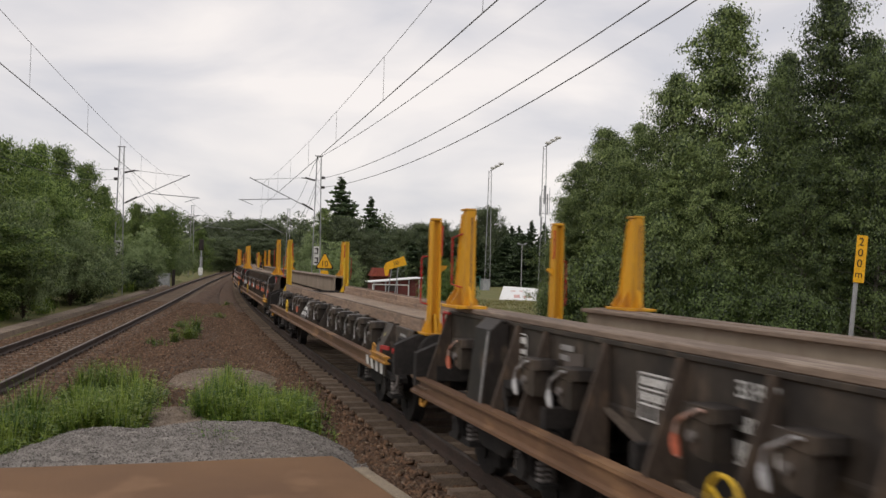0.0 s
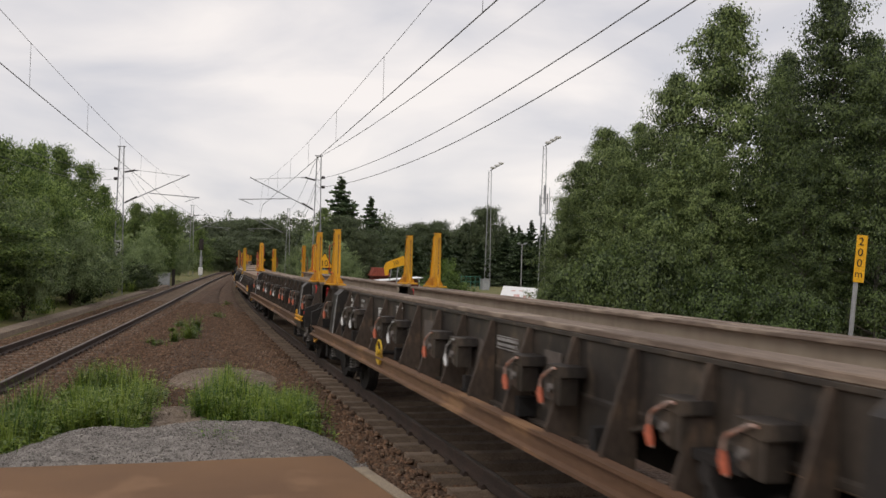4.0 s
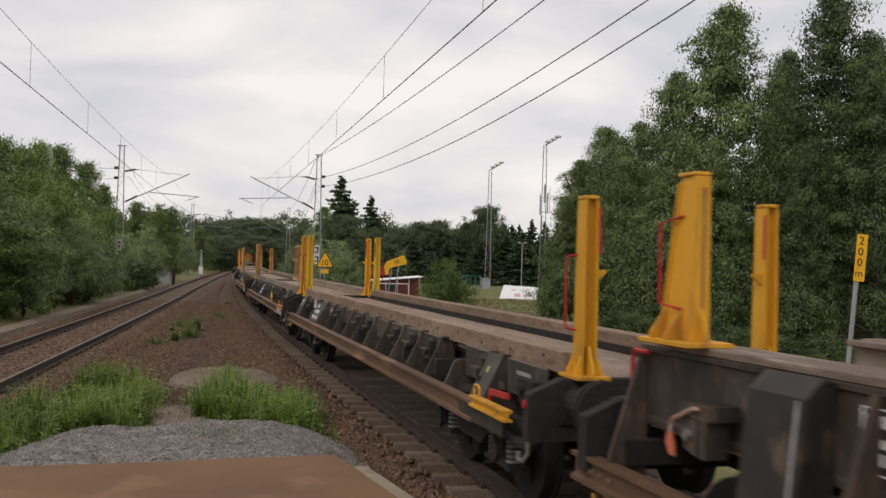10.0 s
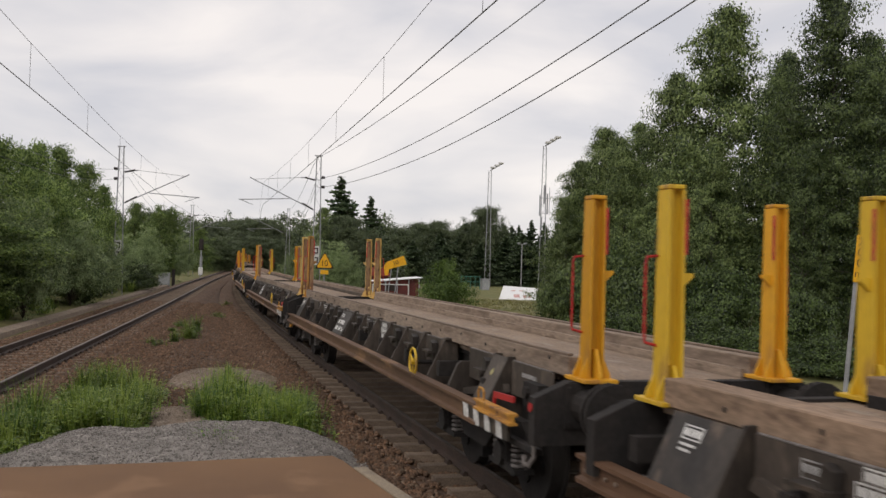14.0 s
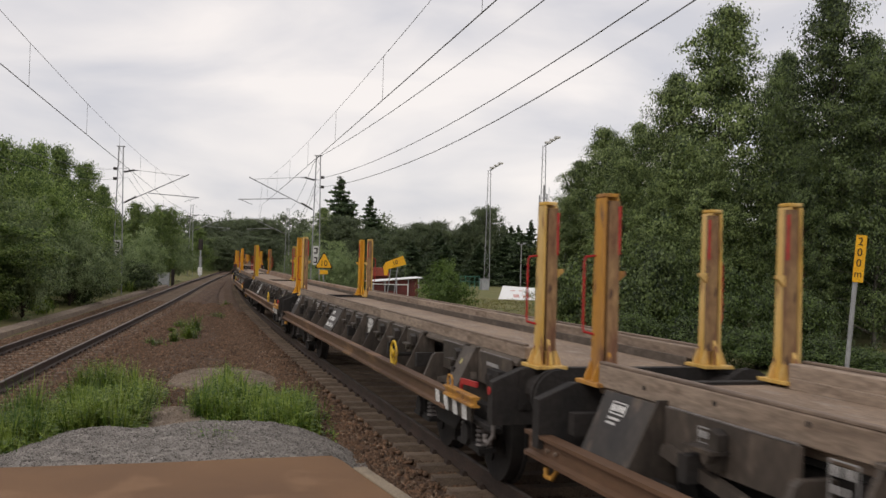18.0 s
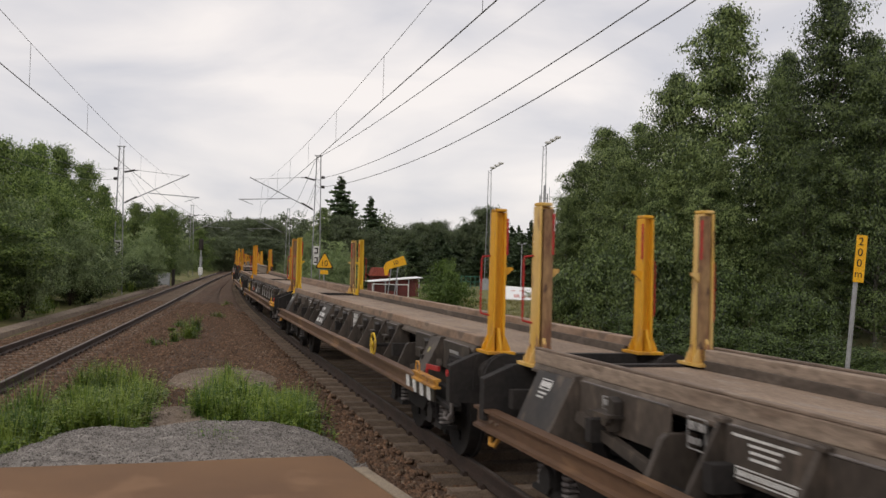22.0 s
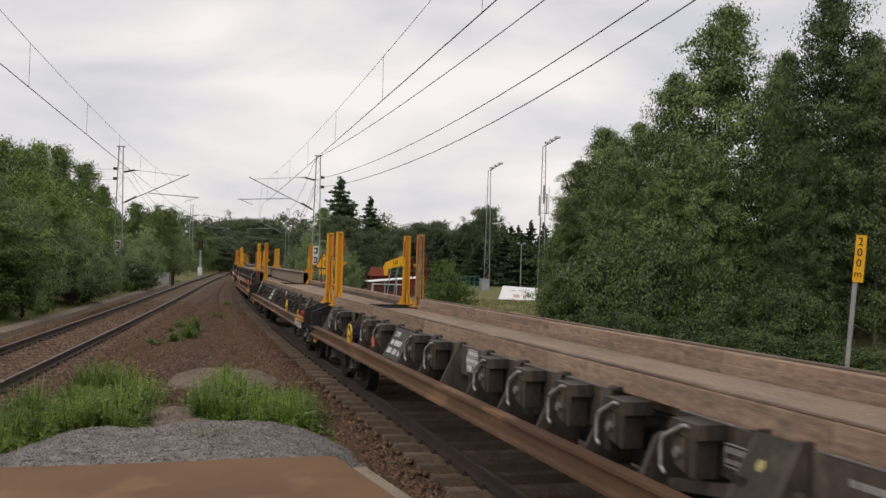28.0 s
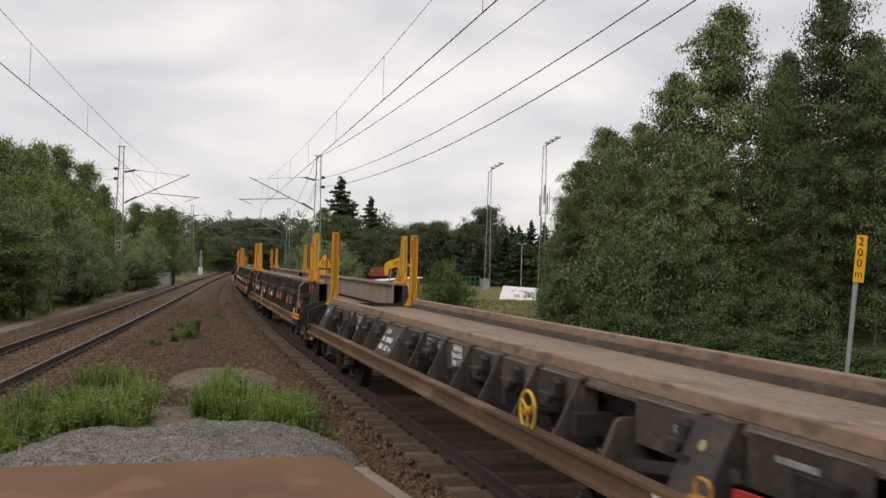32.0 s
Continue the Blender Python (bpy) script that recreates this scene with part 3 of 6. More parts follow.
def add_stake(wagon, x, y, z, tall, mat, back, side):
    """An upright stake on a flared foot: the slender I section, or the broad plate that tapers towards the wagon's end. back: the way the wagon's middle lies along x; side: the outer side."""
    slender = tall == "slender"
    if not slender:
        return add_broad_stake(wagon, x, y, z, mat, back, side)
    h, w0, w1, d = 1.36, 0.088, 0.074, 0.064
    def section(w, q):
        t, g = 0.020, 0.018
        return [(w, -q), (w, -q + t), (g, -q + t), (g, q - t), (w, q - t), (w, q), (-w, q), (-w, q - t), (-g, q - t), (-g, -q + t), (-w, -q + t), (-w, -q)]
    s = part("stake", shared(("stake", tall, mat.name), "stake", lambda: loft(section(w0, d), section(w1, d * 0.92), 0.0, h), mat), None, wagon, "", spot(x, y, z + 0.03))
    part("stake_head", shared(("stake_head", tall, mat.name), "stake_head", lambda: box(w1 * 2.0, d * 1.84, 0.03, 0, 0, 0.015, 0.006), mat), None, s, "", spot(0, 0, h + 0.004))
    f = 0.125
    part("base_plate", shared(("plate", tall, mat.name), "base_plate", lambda: box(0.38, f * 2 + 0.03, 0.03, 0, 0, 0, 0.004), mat), None, s, "", spot(0, 0, -0.016))
    for q in (0, 180):
        part("gusset", shared(("gusset_x", tall, mat.name), "gusset", lambda: prism([(0.018, 0.0), (0.18, 0.0), (0.175, 0.03), (0.085, 0.22), (0.018, 0.22)], "y", -0.012, 0.012), mat), None, s, "", spot(0, 0, 0.0, q))
        for u in (-w0 + 0.02, w0 - 0.02):
            part("gusset", shared(("gusset_y", tall, mat.name), "gusset", lambda: prism([(d * 0.98, 0.0), (f, 0.0), (f - 0.005, 0.03), (d * 0.97, 0.16)], "x", -0.010, 0.010), mat), None, s, "", spot(u, 0, 0.0, q))
    def handle():
        return tube([(0, 0, 0.34), (0, side * 0.085, 0.36), (0, side * 0.09, 0.40), (0, side * 0.09, 0.88), (0, side * 0.08, 0.92), (0, 0, 0.93)], 0.010, 6)
    part("handle", shared(("stake_handle", side), "handle", handle, M_RED), None, s, "red grab handle", spot(-w0 * 0.6, side * d * 0.95, 0))
    if mat in (M_FADED, M_RUSTED_STAKE):
        part("web_plate", shared(("web_plate", side), "web_plate", lambda: prism([(0.02, 0.12), (0.0875, 0.12), (0.076, h * 0.985), (0.02, h * 0.985)], "y", min(side * 0.02, -side * 0.068), max(side * 0.02, -side * 0.068)), M_RUST), None, s, "rust-brown weathered web")
    part("bracket", shared(("bracket", mat.name), "bracket", lambda: prism([(0, 0), (0.085, 0.075), (0.085, 0.10), (0, 0.10)], "y", -0.02, 0.02), mat), None, s, "", pose(0.03, -side * d * 0.9, 0.72, 0, 0, -90 * side))
    part("red_strip", shared(("red_strip",), "red_strip", lambda: tube([(0, 0, 0), (0, 0, 0.36)], 0.012, 6), M_RED), None, s, "", spot(w0 * 0.85, -side * (d + 0.004), h - 0.42))
    return s


def add_broad_stake(wagon, x, y, z, mat, back, side):
    """A tapering plate along the wagon with a flange on its upright edge, a thinner one on its slope, and gussets at the foot."""
    h, e = 0.975, 0.085
    def web():
        bm = prism([(-0.27, 0.0), (e, 0.0), (e, h), (-0.055, h), (-0.075, h - 0.04)], "y", -0.035, 0.035)
        return bm
    s = part("stake", shared(("broad", mat.name), "stake", web, mat), None, wagon, "broad tapering yellow stake", spot(x, y, z + 0.03))
    part("edge_flange", shared(("broad_flange", mat.name), "edge_flange", lambda: loft([(e, -0.062), (e + 0.026, -0.062), (e + 0.026, 0.062), (e, 0.062)], [(e, -0.05), (e + 0.024, -0.05), (e + 0.024, 0.05), (e, 0.05)], 0.0, h), mat), None, s)
    def slope():
        return prism([(-0.285, 0.0), (-0.265, 0.0), (-0.065, h - 0.03), (-0.085, h - 0.03)], "y", -0.05, 0.05)
    part("sloping_flange", shared(("broad_slope", mat.name), "sloping_flange", slope, mat), None, s)
    part("rust_streak", shared(("streak",), "rust_streak", lambda: box(0.004, 0.016, h * 0.9, 0, 0, h * 0.48, 0.001), M_RUST), None, s, "thin rust-brown streak", spot(e + 0.029, 0.012, 0))
    part("stake_head", shared(("broad_head", mat.name), "stake_head", lambda: box(0.19, 0.11, 0.022, 0.015, 0, 0.011, 0.004), mat), None, s, "", spot(0, 0, h + 0.003))
    part("base_plate", shared(("broad_plate", mat.name), "base_plate", lambda: box(0.56, 0.32, 0.03, -0.06, 0, 0, 0.004), mat), None, s, "", spot(0, 0, -0.016))
    part("gusset", shared(("broad_toe", mat.name), "gusset", lambda: prism([(e + 0.027, 0.0), (e + 0.12, 0.0), (e + 0.115, 0.03), (e + 0.027, 0.20)], "y", -0.012, 0.012), mat), None, s)
    for q in (-1, 1):
        for u in (-0.22, -0.04):
            part("gusset", shared(("broad_side", q, mat.name), "gusset", lambda: prism([(q * 0.036, 0.0), (q * 0.15, 0.0), (q * 0.145, 0.03), (q * 0.036, 0.19)], "x", -0.010, 0.010), mat), None, s, "", spot(u, 0, 0))
    out = side
    def handle():
        return tube([(0.02, out * 0.04, 0.14), (-0.14, out * 0.10, 0.17), (-0.15, out * 0.10, 0.66), (0.02, out * 0.04, 0.70)], 0.010, 6)
    part("handle", shared(("broad_handle", out), "handle", handle, M_RED), None, s, "red grab handle", spot(-0.05, 0, 0.04))
    return s


def add_lever(wagon, x, y, z, side, grip, big):
    """A clamp box with a hood over a dark block that paints the mouth's shade, and a bent galvanised lever on its outer
    face.
    """
    f = 0.95 if big else 1.0
    def housing():
        bm = prism([(-0.14 * f, 0.07), (-0.10 * f, 0.135 * f), (0.20 * f, 0.135 * f), (0.21 * f, 0.05), (0.17 * f, 0.04)], "y", -0.10, 0.10)
        prism([(0.08 * f, 0.04), (0.18 * f, 0.04), (0.16 * f, -0.17 * f), (0.10 * f, -0.17 * f)], "y", -0.09, 0.05, bm)
        prism([(-0.10, 0.045), (0.06, 0.045), (0.06, -0.16), (-0.06, -0.13)], "y", -0.09, -0.05, bm)
        return bm
    b = part("clamp_box", shared(("clamp", big), "clamp_box", housing, M_BLACK), None, wagon, "black clamp housing", spot(x, y, z))
    # solid dark block: the shade inside the mouth, put in as colour
    part("clamp_mouth", shared(("mouth", big), "clamp_mouth", lambda: box(0.17 * f, 0.08, 0.17 * f, -0.02 * f, 0, -0.05 * f, 0.01), M_DARK), None, b, "dark block painting the shade in the clamp's mouth", spot(0, -side * 0.03, 0))
    def lever():
        return tube([(0.14 * f, 0, 0.12 * f), (0.08 * f, 0, 0.115 * f), (-0.12 * f, 0, 0.030 * f), (-0.155 * f, 0, 0.0), (-0.162 * f, 0, -0.04 * f), (-0.158 * f, 0, -0.16 * f), (-0.11 * f, 0, -0.19 * f)], 0.0115 * f, 7)
    part("lever", shared(("lever", big, grip), "lever", lever, M_LEVER if not (grip and big) else M_ORANGE_WORN), None, b, "bent galvanised lever", spot(0, side * 0.125, 0))
    def knob():
        bm = rod((-0.165 * f, 0, -0.06 * f), (-0.158 * f, 0, -0.12 * f), 0.018 * f, 8, 0.030 * f)
        rod((-0.158 * f, 0, -0.12 * f), (-0.125 * f, 0, -0.19 * f), 0.030 * f, 8, 0.022 * f, bm=bm)
        return bm
    if big or grip:
        part("grip", shared(("grip", big, grip), "grip", knob, M_ORANGE if grip else M_LEVER), None, b, "orange lever grip" if grip else "pale lever grip", spot(0, side * 0.125, 0))
    def dog():
        return rod((0, -0.05, 0), (0, 0.05, 0), 0.035 * f, 8)
    part("clamp_dog", shared(("dog", big), "clamp_dog", dog, M_PALE), None, b, "", spot(-0.01 * f, side * 0.07, -0.05 * f))


def add_plate_text(wagon, x, y, z, rows, w, side, frame_lines=False):
    """White stencilled lines too small to read, as rows of short bars: (width share, height)."""
    def bars():
        bm = bmesh.new()
        zz, pick = 0.0, random.Random(len(rows) * 7 + int(w * 100))
        for share, hgt in rows:
            u = -w / 2
            while u < -w / 2 + w * share:
                c = hgt * (0.45 + 0.5 * pick.random())
                box(c, 0.005, hgt, u + c / 2, 0, zz, bm=bm)
                u += c + hgt * (0.22 if pick.random() < 0.85 else 0.6)
            zz -= hgt * 1.75
        if frame_lines:
            low = zz + rows[-1][1] * 0.5
            for q in (rows[0][1], low):
                box(w * 1.1, 0.005, 0.008, 0, 0, q, bm=bm)
            for q in (-1, 1):
                box(0.008, 0.005, rows[0][1] - low, q * w * 0.55, 0, (rows[0][1] + low) / 2, bm=bm)
        return bm
    ob = part("marking", shared(("bars", tuple(rows), w, frame_lines), "marking", bars, M_STENCIL if len(rows) < 3 else M_WHITE), None, wagon, "small white stencilled marking", spot(x, y, z))
    tagged(ob, kind="stuff")


def add_panel(wagon, x, y, z, side, text, wide):
    """A sloping marking panel that fills the bay between two brackets."""
    def panel():
        return prism([(-wide / 2, -0.215), (wide / 2, -0.215), (wide / 2, 0.21), (-wide / 2, 0.21)], "y", -0.008, 0.008)
    b = part("marking_panel", shared(("panel", round(wide, 3)), "marking_panel", panel, M_PANEL), None, wagon, "sloping dark grey marking panel", pose(x, y, z, side * 28, 0, 0))
    if side < 0:
        def lines():
            bm = bmesh.new()
            pick = random.Random(5)
            for row, n in ((0, 9), (1, 8)):
                for i in range(n):
                    if (row, i) in ((0, 2), (1, 4)):
                        continue
                    wd = 0.030 if pick.random() < 0.3 else 0.042
                    box(wd, 0.004, 0.072, -0.31 + i * 0.062, 0, 0.005 - row * 0.115, bm=bm)
            return bm
        tagged(part("marking", shared(("panel_lines",), "marking", lines, M_WHITE), None, b, "white number bars", spot(0, -0.012, 0)), kind="stuff")
        part("lettering", text, None, b, "white lettering", pose(-0.33, -0.012, 0.085, 90, 0, 0))
        part("lettering", words_once("Slps", 0.085), None, b, "white lettering", pose(0.22, -0.012, -0.142, 90, 0, 0))


def add_bogie(wagon, x):
    b = part("bogie", shared(("bogie_frame",), "bogie", bogie_frame, M_DARK), None, wagon, "grimy two-axle bogie", spot(x, 0, 0))
    def wheelset():
        bm = rod((0, -0.95, 0), (0, 0.95, 0), 0.08, 10)
        for s in (-1, 1):
            rod((0, s * 0.69, 0), (0, s * 0.82, 0), 0.46, 24, bm=bm)
            rod((0, s * 0.67, 0), (0, s * 0.70, 0), 0.49, 24, bm=bm)
            for k in range(4):
                a = k * math.pi / 2
                rod((0.25 * math.cos(a), s * 0.82, 0.25 * math.sin(a)), (0.25 * math.cos(a), s * 0.84, 0.25 * math.sin(a)), 0.06, 6, bm=bm)
        return bm
    sets = []
    for u in (-0.9, 0.9):
        # near-black wheels: the shade below the wagon is in their colour
        w = part("wheelset", shared(("wheelset",), "wheelset", wheelset, M_DARK), None, b, "grimy wheels on an axle, darkened for the shade under the wagon", spot(u, 0, 0.46))
        sets.append(w)
    def spring():
        bm = bmesh.new()
        pts = []
        for i in range(49):
            a = i / 8 * 2 * math.pi
            pts.append((0.075 * math.cos(a), 0.075 * math.sin(a), i / 48 * 0.26))
        tube(pts, 0.017, 5, bm=bm)
        return bm
    for u in (-0.9, 0.9):
        for s in (-1, 1):
            for k in (-0.24, 0.24):
                part("coil_spring", shared(("spring",), "coil_spring", spring, M_PALE), None, b, "dusty coil spring", spot(u + k, s * 1.02, 0.36))
    return sets


def bogie_frame():
    bm = bmesh.new()
    for s in (-1, 1):
        prism([(-1.5, 0.62), (-1.25, 0.78), (-0.55, 0.78), (-0.3, 0.62), (0.3, 0.62), (0.55, 0.78), (1.25, 0.78), (1.5, 0.62), (1.5, 0.56), (1.2, 0.60), (0.6, 0.60), (0.32, 0.40), (-0.32, 0.40), (-0.6, 0.60), (-1.2, 0.60), (-1.5, 0.56)], "y", s * 1.02 - 0.05, s * 1.02 + 0.05, bm)
        for u in (-0.9, 0.9):
            prism([(u - 0.34, 0.33), (u + 0.34, 0.33), (u + 0.34, 0.37), (u + 0.12, 0.40), (u + 0.12, 0.62), (u - 0.12, 0.62), (u - 0.12, 0.40), (u - 0.34, 0.37)], "y", s * 1.02 - 0.09, s * 1.02 + 0.09, bm)
            rod((u, s * 1.02, 0.46), (u, s * 1.15, 0.46), 0.11, 10, bm=bm)
        box(0.08, 0.1, 0.5, -0.45, s * 0.8, 0.40, bm=bm)
        box(0.08, 0.1, 0.5, 0.45, s * 0.8, 0.40, bm=bm)
    box(0.7, 2.0, 0.2, 0, 0, 0.62, bm=bm)
    return bm


def add_buffer(wagon, x, y, way, length):
    def sleeve():
        return rod((0, 0, 0), (length * 0.62, 0, 0), 0.13, 14, 0.115)
    s = part("buffer", shared(("sleeve", length), "buffer", sleeve, M_DARK), None, wagon, "black buffer", spot(x, y, 1.04, 0 if way > 0 else 180))
    def head():
        bm = rod((length * 0.6, 0, 0), (length - 0.03, 0, 0), 0.085, 12)
        rod((length - 0.035, 0, 0), (length - 0.005, 0, 0), 0.225, 18, bm=bm)
        return bm
    part("buffer_head", shared(("head", length), "buffer_head", head, M_DARK), None, s, "worn round buffer plate")


def add_edge_rail(wagon, lo, hi, y, top, side, stripes):
    """The brown rail bolted along the wagon's flank, with its end pieces at the leading end."""
    h = 0.19
    m = part("edge_rail", shared(("edge_rail", round(hi - lo, 2)), "edge_rail", lambda: i_beam(hi - lo, h, 0.11, 0.03, 0.028), M_RUSTY), None, wagon, "long brown rusty edge rail", spot((lo + hi) / 2, y, top - h))
    def bolts():
        bm = bmesh.new()
        for k in range(4):
            rod((0.12 + k * 0.14, 0, 0), (0.12 + k * 0.14, side * 0.025, 0), 0.013, 6, bm=bm)
        return bm
    tagged(part("bolt_heads", shared(("bolts", side), "bolt_heads", bolts, M_CAP), None, m, "pale bolt heads", spot(-(hi - lo) / 2, side * 0.018, h / 2)), kind="stuff")
    return m


def add_end_gear(wagon, x, y, top, side, kind):
    """Striped guard board, yellow clamp beam with an eye and a red handle at the leading end of a flank."""
    def board():
        return box(1.25, 0.03, 0.17, bevel=0.004)
    b = part("guard_board", shared(("guard",), "guard_board", board, M_BLACK), None, wagon, "black guard board with slanting stripes", spot(x - 0.75, y + side * 0.02, top - 0.10))
    colour = M_WHITE if kind == "white" else M_YELLOW
    def stripe():
        return prism([(-0.07, -0.084), (0.06, -0.084), (0.02, 0.084), (-0.11, 0.084)], "y", -0.004, 0.004)
    if kind == "white":
        for k in range(4):
            part("stripe", shared(("stripe", kind), "stripe", stripe, colour), None, b, "", spot(-0.48 + k * 0.31, side * 0.02, 0))
    def beam():
        return i_beam(0.95, 0.095, 0.08, 0.02, 0.018)
    cb = part("clamp_beam", shared(("clamp_beam", kind), "clamp_beam", beam, M_RUSTED_STAKE if kind == "white" else M_YELLOW), None, wagon, "yellow clamp beam", spot(x - 0.42, y + side * 0.05, top - 0.03))
    def eye():
        return tube([(-0.075, 0, 0), (-0.075, 0, 0.07), (-0.04, 0, 0.10), (0.04, 0, 0.10), (0.075, 0, 0.07), (0.075, 0, 0)], 0.012, 6)
    part("lifting_eye", shared(("eye", kind), "lifting_eye", eye, M_RUSTED_STAKE if kind == "white" else M_YELLOW), None, cb, "yellow lifting eye", spot(-0.36, 0, 0.095))
    def bar():
        return prism([(-0.08, 0.02), (-0.05, 0.02), (-0.02, 0.145), (0.44, 0.165), (0.44, 0.215), (-0.04, 0.195)], "y", -0.012 - side * 0.05, 0.012 - side * 0.05)
    if kind != "plain":
        part("red_handle", shared(("red_handle", side), "red_handle", bar, M_RED), None, cb, "red release handle", spot(-0.1, 0, 0.0))


def add_underframe(wagon, h, sill):
    def sills():
        bm = bmesh.new()
        for s in (-1, 1):
            box(2 * h, 0.14, 0.26, 0, s * 0.22, sill, bm=bm)
        n = int(2 * h / 1.5)
        for i in range(n + 1):
            box(0.10, 2.2, 0.16, -h + 0.3 + (2 * h - 0.6) * i / n, 0, sill, bm=bm)
        rod((-2.2, 0.55, 0.62), (-0.6, 0.55, 0.62), 0.22, 12, bm=bm)
        rod((0.6, -0.5, 0.60), (1.5, -0.5, 0.60), 0.16, 12, bm=bm)
        tube([(-h + 1, -0.9, 0.66), (h - 1, -0.9, 0.66)], 0.03, 6, bm=bm)
        # added dark sheet that blocks the view of the meadow below the wagon
        box(2 * h - 0.6, 0.04, 0.50, 0, 0.03, sill - 0.22, bm=bm)
        return bm
    part("underframe", shared(("sills", h, sill), "underframe", sills, M_DARK), None, wagon, "grimy black underframe with an added dark centre sheet")
    sets = []
    for x in (-h + 2.1, h - 2.1):
        sets += add_bogie(wagon, x)
    return sets


def add_ends(wagon, h, overhang):
    for way in (-1, 1):
        def stock():
            bm = prism([(-1.28, 0.74), (1.28, 0.74), (1.28, 1.10), (1.0, 1.22), (-1.0, 1.22), (-1.28, 1.10)], "x", -0.06, 0.06)
            for s in (-1, 1):
                box(0.02, 0.34, 0.34, 0.07, s * 0.875, 1.04, bm=bm)
                for a in (-0.13, 0.13):
                    for c in (-0.13, 0.13):
                        rod((0.07, s * 0.875 + a, 1.04 + c), (0.095, s * 0.875 + a, 1.04 + c), 0.018, 6, bm=bm)
            return bm
        head = part("headstock", shared(("headstock",), "headstock", stock, M_DARK), None, wagon, "black end beam with bolted buffer plates", spot(way * (h - 0.06), 0, 0, 0 if way > 0 else 180))
        for s in (-1, 1):
            add_buffer(wagon, way * h, s * 0.875, way, overhang)
            if way > 0:
                part("red_marker", shared(("marker",), "red_marker", lambda: rod((0, -0.01, 0), (0, 0.012, 0), 0.035, 10), M_RED), None, head, "round red marker", spot(-0.02, s * 1.283, 1.02))
            def step():
                return tube([(0, 0, 0.80), (0, 0, 0.60), (-0.03, s * 0.03, 0.54), (-0.10, s * 0.04, 0.54), (-0.12, s * 0.03, 0.60)], 0.022, 6)
            part("lashing_hook", shared(("step", way, s), "lashing_hook", step, M_RUSTED_STAKE if way < 0 else M_PALE), None, wagon, "worn yellow lashing hook" if way < 0 else "bent grey lashing hook", spot(way * (h - 0.25), s * 1.18, 0))
        def hook():
            bm = box(0.32, 0.09, 0.16, 0.14, 0, 1.02)
            tube([(0.22, 0.05, 1.02), (0.36, 0.05, 0.82), (0.40, -0.05, 0.82), (0.24, -0.05, 1.0)], 0.022, 6, bm=bm)
            tube([(0.02, 0.32, 0.90), (0.14, 0.32, 0.66), (0.26, 0.32, 0.62), (0.38, 0.32, 0.72)], 0.026, 6, bm=bm)
            return bm
        part("coupling", shared(("coupling",), "coupling", hook, M_DARK), None, head, "screw coupling and brake hose")


def planks(x0, x1, length, gap=0.012):
    out, x = [], x0
    k = 0
    while x < x1 - 0.3:
        n = min(length * (1.0, 0.85, 1.12)[k % 3], x1 - x)
        out.append(((x + x + n - gap) / 2, n - gap))
        x += n
        k += 1
    return out


# edges of the bays along a low wagon, from its rear end
BAYS = (2.78, 3.27, 4.13, 5.03, 5.95, 6.88, 7.80, 8.72, 9.64, 10.56, 11.48, 12.38, 13.18)


